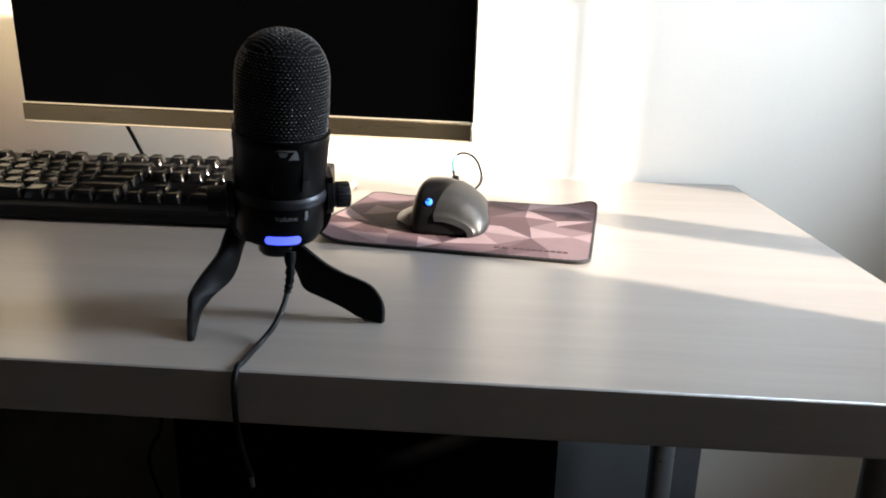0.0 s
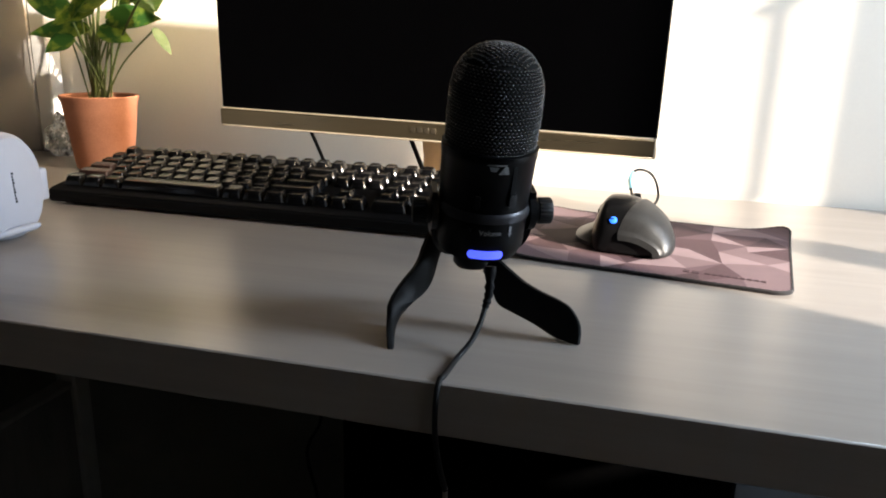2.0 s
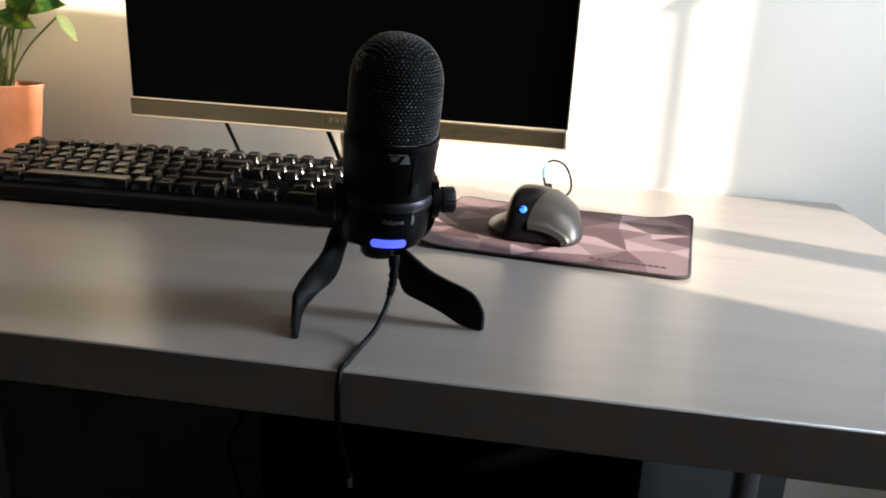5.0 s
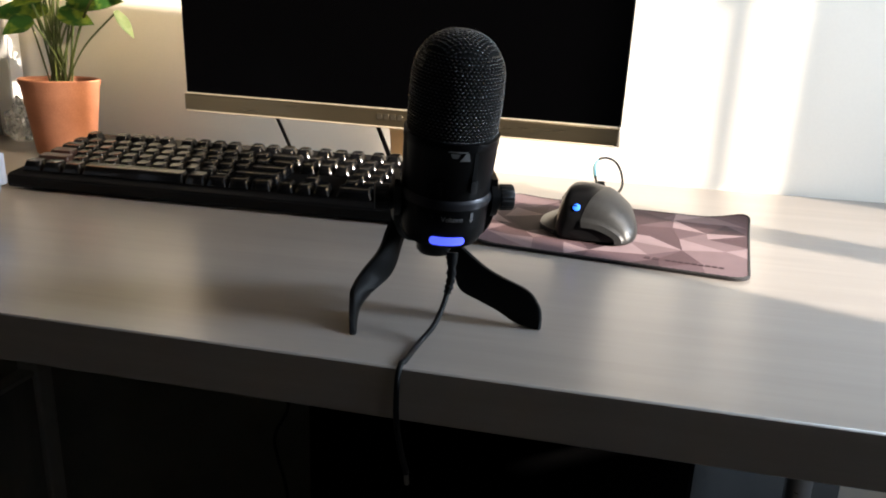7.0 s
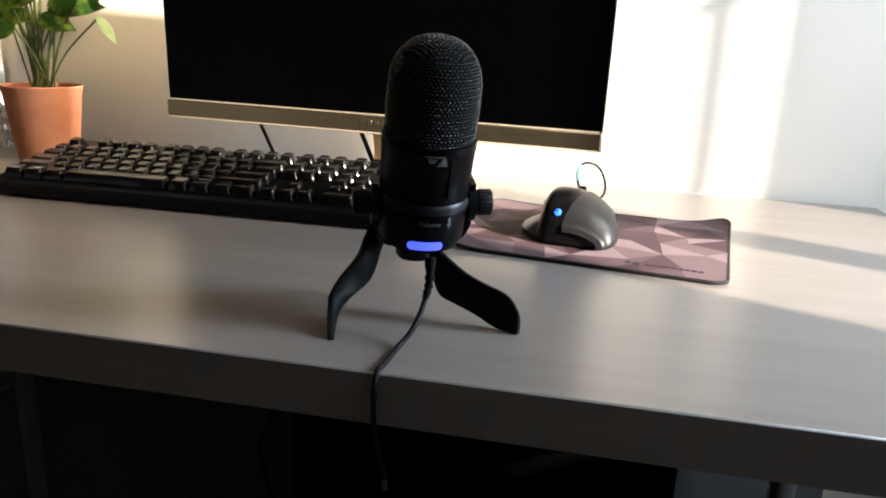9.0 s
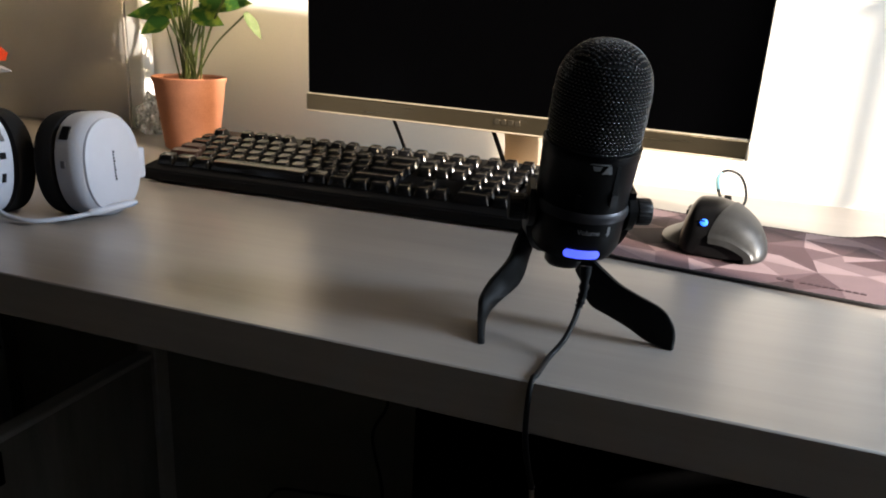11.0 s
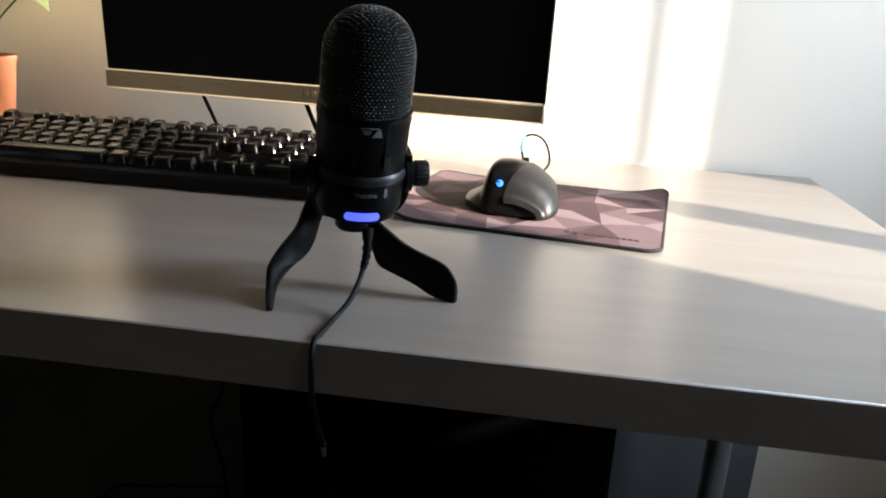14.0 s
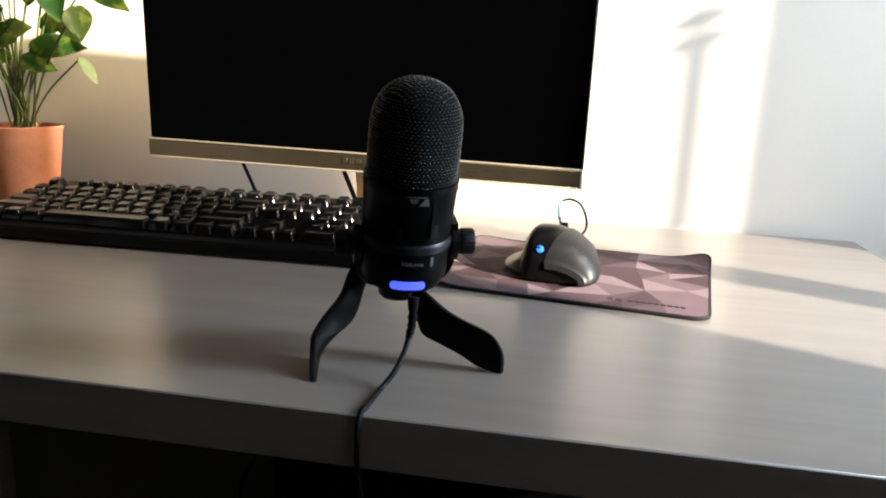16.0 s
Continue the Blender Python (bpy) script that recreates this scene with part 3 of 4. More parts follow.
        for a, b in zip(cols, cols[1:]):
            bm.faces.new((a[2], b[2], b[3], a[3])), bm.faces.new((a[0], a[1], b[1], b[0]))
            bm.faces.new((a[1], a[3], b[3], b[1])), bm.faces.new((a[0], b[0], b[2], a[2]))
        bm.faces.new((cols[0][0], cols[0][2], cols[0][3], cols[0][1])), bm.faces.new((cols[-1][0], cols[-1][1], cols[-1][3], cols[-1][2]))
        return part(name, up(bm), mat_, parent, label)
    bent("status_light", 0.0235, 0.0056, 0.0650, 0, M_LED, base, R - 0.001, 0.0006, 0.0028, "glowing blue status bar", n=44)
    # dial bands and marks
    bent("button_left", 0.0032, 0.010, 0.1005, -17, M_BLACK, shell, R - 0.0003, 0.0006, 0.0015)
    slot = bent("slider_slot", 0.0030, 0.028, 0.1125, 24, M_INNER, shell, R - 0.0003, 0.0004, 0.0012, "dark slider slot")
    bent("slider_knob", 0.0048, 0.0085, 0.1030, 24.5, M_BLACK, shell, R - 0.0003, 0.0016, 0.001)
    # emblem: plain strokes
    def patch(name, pts, z, deg, mat_, parent, r):
        bm = bmesh.new()
        vs = [bm.verts.new(((r + q) * math.sin(radians(deg) + x / 1000 / r), -(r + q) * math.cos(radians(deg) + x / 1000 / r), z + y / 1000)) for q in (0.0006, 0.0003) for x, y in pts]
        k = len(pts)
        bm.faces.new(vs[:k]), bm.faces.new(vs[k:][::-1])
        for i in range(k):
            j = (i + 1) % k
            bm.faces.new((vs[i], vs[j], vs[k + j], vs[k + i]))
        bmesh.ops.triangulate(bm, faces=bm.faces[:])
        return part(name, up(bm), mat_, parent, "pale printed emblem stroke", smooth=0)
    for pts in ([(-7.4, 2.3), (-6.0, 3.2), (-0.6, 3.2), (-0.6, 2.3)], [(-0.6, 2.3), (-0.6, 3.2), (5.6, 3.2), (4.6, 2.3)], [(-5.4, 1.5), (0.4, 1.5), (-0.8, -1.2), (-4.2, -1.2)], [(0.6, -3.0), (4.2, 2.1), (6.2, 2.1), (7.3, -3.0), (5.3, -3.0), (5.1, -1.6), (3.4, -1.6), (2.5, -3.0)]):
        patch("emblem", pts, 0.1237, 2.0, M_PRINT, shell, R)
    cu = bpy.data.curves.new("word", "FONT")
    cu.body, cu.size, cu.align_x, cu.extrude = "Volume", 0.0048, "CENTER", 0.0001
    tmp = bpy.data.objects.new("word", cu)
    scene.collection.objects.link(tmp)
    bpy.context.view_layer.update()
    me = bpy.data.meshes.new_from_object(tmp.evaluated_get(bpy.context.evaluated_depsgraph_get()))
    bpy.data.objects.remove(tmp)
    bm = bmesh.new()
    bm.from_mesh(me)
    for v in bm.verts:
        a = radians(3) + v.co.x / R
        q = R - 0.0004 + v.co.z
        v.co = Vector((q * math.sin(a), -q * math.cos(a), ZR - 0.0095 + v.co.y))
    part("word_volume", up(bm), M_PRINTG, base, "grey printed word")
    for w, h, z in ((0.0019, 0.0042, 0.0012), (0.0034, 0.0008, -0.0018), (0.0008, 0.0022, -0.0026)):
        bent("mark", w, h, ZR - 0.0070 + z, 28, M_PRINTG, base, R - 0.0004, 0.0004, 0.0004, n=4)
    for w, h, z in ((0.0034, 0.0008, 0.001), (0.0008, 0.003, 0.0)):
        bent("mark", w, h, ZR - 0.0070 + z, -22, M_BLACK, base, R - 0.0006, 0.0002, 0.0003, n=4)
    # knobs on both sides, in small brackets
    for sgn in (-1, 1):
        m = Matrix.Translation((sgn * (R - 0.0005), 0, piv - 0.002)) @ Matrix.Rotation(sgn * math.pi / 2, 4, "Y")
        part("washer", lathe(bmesh.new(), [(0.0125, 0), (0.0125, 0.0042), (0.0085, 0.0050), (0.0085, 0.0068)], 36, m), M_BLACK, mic)
        kn = bmesh.new()
        nn = 60
        rings = []
        for r, z in ((0.0080, 0.0066), (0.0090, 0.0074), (0.0090, 0.0155), (0.0080, 0.0165), (0.0, 0.0165)):
            if r == 0:
                rings.append([kn.verts.new(m @ Vector((0, 0, z)))])
                continue
            rr = [r - (0.0006 if (k % 3 == 0 and r > 0.0085) else 0) for k in range(nn)]
            rings.append([kn.verts.new(m @ Vector((rr[k] * math.cos(2 * math.pi * k / nn), rr[k] * math.sin(2 * math.pi * k / nn), z))) for k in range(nn)])
        for a, b in zip(rings, rings[1:]):
            for k in range(nn):
                j = (k + 1) % nn
                kn.faces.new((a[k], a[j], b[0]) if len(b) == 1 else (a[k], a[j], b[j], b[k]))
        kn.faces.new(rings[0][::-1])
        part("knob", kn, M_BLACK, mic, "ribbed black knob")
        arm = bmesh.new()
        pts = spline([(sgn * (R + 0.0015), -0.001, piv + 0.014), (sgn * (R + 0.0022), 0.003, piv), (sgn * (R + 0.0005), 0.012, piv - 0.020), (sgn * 0.023, 0.026, 0.052), (sgn * 0.008, 0.030, 0.046)], 6)
        sweep(arm, pts, [(-0.0018, -0.0085), (0.0018, -0.0085), (0.0018, 0.0085), (-0.0018, 0.0085)], up=(0, 1, 0))
        part("yoke_arm", arm, M_BLACK2, mic)
    part("hub", lathe(bmesh.new(), [(0.0, 0.036), (0.012, 0.036), (0.0145, 0.039), (0.0145, 0.047), (0.011, 0.050), (0.0, 0.050)], 32, Matrix.Translation((0, 0.030, 0))), M_BLACK, mic)
    # wide ribbon legs, each between its outer and its inner edge curve, turning upright at the foot
    loc = mic.matrix_basis.inverted() @ Matrix.Translation((0, 0, D))

    def ribbon(outer, inner, thick=0.0046, n=30):
        def even(pts):
            sp = spline(pts, 8)
            return [sp[0].lerp(sp[0], 0)] + [sp[min(len(sp) - 1, round(k * (len(sp) - 1) / n))] for k in range(1, n + 1)]
        A, B = even(outer), even(inner)
        bm = bmesh.new()
        rows = []
        for k in range(n + 1):
            t = (A[min(k + 1, n)] + B[min(k + 1, n)]) - (A[max(k - 1, 0)] + B[max(k - 1, 0)])
            w = B[k] - A[k]
            nn = t.cross(w).normalized() * thick / 2
            row = []
            for f, g in ((0.0, -0.6), (0.06, -1), (0.5, -1), (0.94, -1), (1.0, -0.6), (1.0, 0.6), (0.94, 1), (0.5, 1), (0.06, 1), (0.0, 0.6)):
                p = A[k] + w * f + nn * g
                row.append(bm.verts.new(loc @ Vector((p.x, p.y, max(p.z, 0.0003)))))
            rows.append(row)
        for a, b in zip(rows, rows[1:]):
            for k in range(10):
                bm.faces.new((a[k], a[(k + 1) % 10], b[(k + 1) % 10], b[k]))
        bm.faces.new(rows[0][::-1]), bm.faces.new(rows[-1])
        bmesh.ops.recalc_face_normals(bm, faces=bm.faces)
        part("leg", bm, M_RUBBER, mic, "wide curved black leg", smooth=50)
    ribbon([(0.006, 0.108, 0.066), (0.002, 0.100, 0.054), (0.0, 0.089, 0.043), (-0.009, 0.076, 0.029), (-0.0108, 0.0627, 0.0215), (-0.0089, 0.0563, 0.0155), (-0.0059, 0.0484, 0.01), (-0.0031, 0.0417, 0.005), (-0.0008, 0.0363, 0.0)],
           [(0.013, 0.124, 0.056), (0.0085, 0.115, 0.042), (0.0085, 0.098, 0.029), (0.0043, 0.0905, 0.0205), (-0.0017, 0.0790, 0.016), (-0.0075, 0.0780, 0.0105), (-0.0112, 0.0765, 0.005), (-0.0128, 0.0745, 0.0)])
    ribbon([(0.052, 0.102, 0.050), (0.064, 0.098, 0.0425), (0.075, 0.096, 0.0355), (0.087, 0.094, 0.0305), (0.1045, 0.091, 0.0245), (0.1125, 0.088, 0.0165), (0.1153, 0.086, 0.009), (0.1153, 0.084, 0.0)],
           [(0.044, 0.110, 0.036), (0.051, 0.104, 0.027), (0.057, 0.100, 0.0165), (0.070, 0.096, 0.012), (0.085, 0.092, 0.007), (0.098, 0.088, 0.0015), (0.1085, 0.086, 0.0)])
    return mic


build_microphone()

# the microphone's cable: out below the front, over the desk's edge, and down
cab = thing("microphone_cable", pose(0.0, 0.0, D), "black cable running over the desk's front edge", "cable")
_p = [(0.0555, 0.0705, 0.0520), (0.0560, 0.0670, 0.036), (0.0545, 0.0640, 0.026)]
part("boot", sweep(bmesh.new(), spline(_p, 5), circle(0.0029, 14), (0.1, 1, 0.1), scales=[1.35, 1.3, 1.2, 0.85, 1.2, 0.85, 1.1, 0.8, 1.05, 0.75, 0.95]), M_RUBBER, cab, "ribbed black strain relief")
part("sheath", tube([(0.0545, 0.064, 0.026), (0.0532, 0.0565, 0.0180), (0.0498, 0.046, 0.0088), (0.0441, 0.0329, 0.002), (0.0426, 0.0067, 0.002), (0.0412, 0.0015, 0.0010), (0.0408, -0.0036, -0.008), (0.0408, -0.0042, -0.030), (0.0436, -0.0042, -0.050), (0.0480, -0.0035, -0.068)], 0.0018, 12, 10), M_CABLE, cab)
part("plug", tube([(0.0480, -0.0035, -0.066), (0.0478, -0.003, -0.071), (0.0482, -0.003, -0.0755)], 0.0016, 12, 4), M_PLUG, cab, "bright metal plug end")
part("tail", tube([(0.0482, -0.003, -0.0755), (0.0480, 0.004, -0.090), (0.0470, 0.02, -0.13), (0.045, 0.06, -0.30), (0.05, 0.2, -0.5)], 0.0020, 8, 6), M_TOWER, cab)


# ---- mouse pad ----
def build_pad():
    O, yaw = Vector((0.012, 0.275, D)), math.degrees(math.atan2(-0.152, 0.988))
    W, H, T = 0.264, 0.214, 0.003
    pad = thing("mouse_pad", Matrix.Translation(O) @ pose(0, 0, 0, 0, 0, yaw), "mauve cloth mouse pad with a faceted triangle print and stitched edge", "mouse pad")

    def lift(x, y):
        # the near left end curls up, the far right corner a little
        a = max(0.0, (0.05 - x) / 0.05)
        b = max(0.0, (x - W + 0.06) / 0.06) * max(0.0, (y - H + 0.06) / 0.06)
        return 0.010 * a * a * (0.35 + 0.65 * max(0.0, 1 - y / 0.13)) + 0.013 * b * b + 0.0007 * math.sin(x * 40) * math.sin(y * 33) * 0.5 + 0.0004

    def outline(inset, n=9, r=0.016):
        pts = []
        for cx, cy, a0 in ((W - r, r, -90), (W - r, H - r, 0), (r, H - r, 90), (r, r, 180)):
            rr = r if cx > W / 2 else r * (2.0 if cy < H / 2 else 1.0)
            ccx = cx if cx > W / 2 else rr
            ccy = cy if not (cx < W / 2 and cy < H / 2) else rr
            for k in range(n):
                a = radians(a0 + 90 * k / (n - 1))
                pts.append((ccx + (rr - inset) * math.cos(a), ccy + (rr - inset) * math.sin(a)))
        out = []
        for p, q in zip(pts, pts[1:] + pts[:1]):
            d = math.hypot(q[0] - p[0], q[1] - p[1])
            k = max(1, int(d / 0.012))
            out += [(p[0] + (q[0] - p[0]) * i / k, p[1] + (q[1] - p[1]) * i / k) for i in range(k)]
        return out
    ol = outline(0.0)
    bm = bmesh.new()
    lo = [bm.verts.new((x, y, lift(x, y))) for x, y in ol]
    hi = [bm.verts.new((x, y, lift(x, y) + T * 0.8)) for x, y in ol]
    for i in range(len(ol)):
        j = (i + 1) % len(ol)
        bm.faces.new((lo[i], lo[j], hi[j], hi[i]))
    part("rubber_edge", bm, M_EDGE, pad)
    # printed cloth: jittered triangles, each facet of one colour, finely cut so that they follow the curl
    rnd = random.Random(11)
    nx, ny = 8, 6
    P = {}
    for i in range(nx + 1):
        for j in range(ny + 1):
            jx = 0 if i in (0, nx) else rnd.uniform(-0.013, 0.013)
            jy = 0 if j in (0, ny) else rnd.uniform(-0.013, 0.013)
            P[i, j] = (W * i / nx + jx, H * j / ny + jy)
    bm = bmesh.new()
    for i in range(nx):
        for j in range(ny):
            a, b, c, d = P[i, j], P[i + 1, j], P[i + 1, j + 1], P[i, j + 1]
            tris = ((a, b, c), (a, c, d)) if rnd.random() < 0.5 else ((a, b, d), (b, c, d))
            for tri in tris:
                k = rnd.choice((0, 1, 1, 2, 2, 3, 4, 4))
                nsub = 4
                g = {}
                for u in range(nsub + 1):
                    for v in range(nsub + 1 - u):
                        s, t = u / nsub, v / nsub
                        x = tri[0][0] + (tri[1][0] - tri[0][0]) * s + (tri[2][0] - tri[0][0]) * t
                        y = tri[0][1] + (tri[1][1] - tri[0][1]) * s + (tri[2][1] - tri[0][1]) * t
                        g[u, v] = bm.verts.new((x, y, 0))
                for u in range(nsub):
                    for v in range(nsub - u):
                        f = bm.faces.new((g[u, v], g[u + 1, v], g[u, v + 1]))
                        f.material_index = k
                        if u + v < nsub - 1:
                            f = bm.faces.new((g[u + 1, v], g[u + 1, v + 1], g[u, v + 1]))
                            f.material_index = k
    # clamp to the rounded outline
    cx_, cy_ = W / 2, H / 2
    for v in bm.verts:
        x, y = v.co.x, v.co.y
        for px, py, rr in ((W - 0.016, 0.016, 0.016), (W - 0.016, H - 0.016, 0.016), (0.016, H - 0.016, 0.016), (0.032, 0.032, 0.032)):
            sx, sy = (1 if px > cx_ else -1), (1 if py > cy_ else -1)
            dx, dy = (x - px) * sx, (y - py) * sy
            if dx > 0 and dy > 0:
                h = math.hypot(dx, dy)
                if h > rr - 0.0015:
                    k = (rr - 0.0015) / h
                    x, y = px + dx * k * sx, py + dy * k * sy
        x, y = min(max(x, 0.0015), W - 0.0015), min(max(y, 0.0015), H - 0.0015)
        v.co = Vector((x, y, lift(x, y) + T))
    bmesh.ops.remove_doubles(bm, verts=bm.verts, dist=0.00005)
    bmesh.ops.dissolve_degenerate(bm, dist=0.00002, edges=bm.edges)
    part("cloth", bm, PADS, pad, "mauve and rose triangle print", smooth=0)
    # stitched border, thread by thread
    bm = bmesh.new()
    rim = outline(0.0008)
    ring = [Vector((x, y, lift(x, y) + T * 0.75)) for x, y in rim]
    fine = []
    for p, q in zip(ring, ring[1:] + ring[:1]):
        k = max(1, int((q - p).length / 0.0026))
        fine += [p.lerp(q, i / k) for i in range(k)]
    rows = []
    for i, p in enumerate(fine):
        t = (fine[(i + 1) % len(fine)] - fine[i - 1]).normalized()
        s = t.cross(Vector((0, 0, 1))).normalized()
        r = 0.0015 if i % 2 else 0.0011
        rows.append([bm.verts.new(p + s * r * math.cos(2 * math.pi * k / 6) + Vector((0, 0, 1)) * r * math.sin(2 * math.pi * k / 6)) for k in range(6)])
    for a, b in zip(rows, rows[1:] + rows[:1]):
        for k in range(6):
            bm.faces.new((a[k], a[(k + 1) % 6], b[(k + 1) % 6], b[k]))
    part("stitching", bm, M_EDGE, pad, "black stitched border")
    # maker's mark near the front right corner, as bars
    for x0, x1, y0, y1 in ((0.176, 0.181, 0.020, 0.0265), (0.183, 0.189, 0.020, 0.0265)):
        part("print_bar", bbox(x0, x1, y0, y1, lift(0.18, 0.02) + T + 0.0001, lift(0.18, 0.02) + T + 0.0004), PADS[0], pad)
    for i in range(9):
        x = 0.194 + i * 0.0056
        part("print_bar", bbox(x, x + 0.0042, 0.021, 0.0248, lift(x, 0.02) + T + 0.0001, lift(x, 0.02) + T + 0.0005), PADS[0], pad)
    return pad


build_pad()


# ---- mouse ----
def build_mouse():
    ms = thing("mouse", Matrix.Translation((0.143, 0.366, D + 0.0042)) @ pose(0, 0, 0, 0, 0, -4), "dark grey mouse with silver grip and glowing blue emblem", "mouse")
    st = [(-0.0635, 0.020, 0.001, 0.012), (-0.0620, 0.029, 0.001, 0.022), (-0.0570, 0.0340, 0.001, 0.0330), (-0.0470, 0.0375, 0.001, 0.0415), (-0.0300, 0.0385, 0.001, 0.0455), (-0.006, 0.0365, 0.001, 0.0455), (0.016, 0.0345, 0.001, 0.0410), (0.036, 0.0335, 0.001, 0.034), (0.054, 0.031, 0.002, 0.026), (0.063, 0.026, 0.004, 0.019)]
    rows = spline([(y, w, z1) for y, w, z0, z1 in st], 5)
    base = spline([(y, z0, 0) for y, w, z0, z1 in st], 5)
    N_ = 48
    n = len(rows)
    # outline across the hull, from the outer side's foot over the top to the thumb side: (across, height)
    hull = [(0.72, 0.0), (0.95, 0.05), (1.0, 0.26), (0.88, 0.52), (0.52, 0.80), (0.10, 0.97), (-0.36, 1.0), (-0.60, 0.94), (-0.73, 0.68), (-0.82, 0.25), (-0.74, 0.0), (0.0, 0.0)]

    def ringpt(i, q, off=0.0):
        """The point at step q of the hull's outline at station i, lifted by off."""
        y, w, z1 = rows[i]
        z0 = base[i].y
        k, t = int(q) % 12, q - int(q)
        P = [Vector(hull[(k + e) % 12]).to_3d() for e in (-1, 0, 1, 2)]
        p = 0.5 * (2 * P[1] + (P[2] - P[0]) * t + (2 * P[0] - 5 * P[1] + 4 * P[2] - P[3]) * t * t + (3 * P[1] - P[0] - 3 * P[2] + P[3]) * t ** 3)
        d = Vector((p.x * 0.9, p.y - 0.4, 0)).normalized() * off
        return Vector((w * p.x * 1.06 - 0.001 + d.x, y - (off if i < 4 else 0), max(z0 + (z1 - z0) * p.y + d.y, 0.0004)))

    def patch(i0, i1, a0, a1, off, m):
        bm = bmesh.new()
        R_ = [[bm.verts.new(ringpt(i, a0(i) + (a1(i) - a0(i)) * k / m, off)) for k in range(m + 1)] for i in range(i0, i1)]
        for p, q in zip(R_, R_[1:]):
            for k in range(m):
                bm.faces.new((p[k], p[k + 1], q[k + 1], q[k]))
        return bm
    bm = bmesh.new()
    R_ = [[bm.verts.new(ringpt(i, 12 * k / N_)) for k in range(N_)] for i in range(n)]
    for p, q in zip(R_, R_[1:]):
        for k in range(N_):
            bm.faces.new((p[k], p[(k + 1) % N_], q[(k + 1) % N_], q[k]))
    bm.faces.new(R_[0][::-1]), bm.faces.new(R_[-1])
    shell = part("shell", bm, M_MOUSE, ms, smooth=60)
    # outer grip: its seam slants from the top front to the tail
    g = patch(0, n - 10, lambda i: 11.3, lambda i: 17.9 - 2.4 * i / n, 0.0016, 24)
    for v in g.verts:                                        # the wing flares out low at the tail
        f = max(0.0, 1 - v.co.z / 0.020) * max(0.0, min(1.0, (0.010 - v.co.y) / 0.05))
        v.co.x += 0.0035 * f
        v.co.y -= 0.003 * f
    bmesh.ops.solidify(g, geom=g.faces[:], thickness=0.0014)
    part("side_grip", g, M_GRIP, ms, "silver grey side grip", smooth=35)
    th = bmesh.new()
    pts = spline([(-0.030, -0.045, 0.004), (-0.044, -0.030, 0.005), (-0.047, -0.005, 0.006), (-0.040, 0.018, 0.007), (-0.030, 0.030, 0.008)], 5)
    sweep(th, pts, [(-0.006, -0.0035), (0.012, -0.0035), (0.012, 0.010), (-0.002, 0.0015), (-0.006, 0.0)], scales=None)
    part("thumb_rest", th, M_GRIP, ms, "silver grey flared thumb rest")
    part("wheel", lathe(bmesh.new(), [(0.006, -0.004), (0.0095, -0.003), (0.0095, 0.003), (0.006, 0.004)], 28, Matrix.Translation((0, 0.034, 0.031)) @ Matrix.Rotation(math.pi / 2, 4, "Y")), M_RUBBER, ms)
    for y in (0.0, 0.016):
        part("side_button", bbox(-0.0345, -0.0305, y - 0.007, y + 0.007, 0.024, 0.029, bevel=0.001), M_BLACK, ms)
    # emblem on the tail: a small glowing oval with a dark nick
    _e = ringpt(9, 6.0)
    em = axis_m(_e + Vector((0, 0.0, -0.0005)), (-0.05, -0.80, 0.62), (1, 0, 0))
    part("emblem", lathe(bmesh.new(), [(0.0032, -0.001), (0.0035, 0.0012), (0.0026, 0.0016), (0.0, 0.0016)], 24, em), M_MLED, shell, "glowing blue emblem")
    bm = bmesh.new()
    box(bm, -0.0040, 0.0006, 0.0004, 0.0017, 0.0008, 0.0020, m=em)
    part("emblem_nick", bm, M_MOUSE, shell)
    return ms


build_mouse()
_mc, _mo = cable("mouse_cable", [(0.146, 0.428, D + 0.020), (0.1440, 0.455, D + 0.024), (0.1385, 0.490, D + 0.030), (0.1360, 0.520, D + 0.038), (0.1390, 0.532, D + 0.045), (0.1480, 0.536, D + 0.048), (0.1600, 0.540, D + 0.043), (0.1680, 0.544, D + 0.030), (0.1710, 0.545, D + 0.014), (0.166, 0.530, D + 0.0065), (0.152, 0.47, D + 0.0065), (0.145, 0.43, D + 0.0065)], 0.0016, M_CABLE, "thin dark mouse cable rising in a small loop")
# short pale blue stretch on the near side of the loop
part("blue_stretch", tube([Vector(p) - _mo for p in ((0.1378, 0.495, D + 0.031), (0.1360, 0.520, D + 0.038), (0.1385, 0.531, D + 0.0445))], 0.0023, 10, 6), M_PALEBLUE, _mc, "pale blue stretch of the cable")


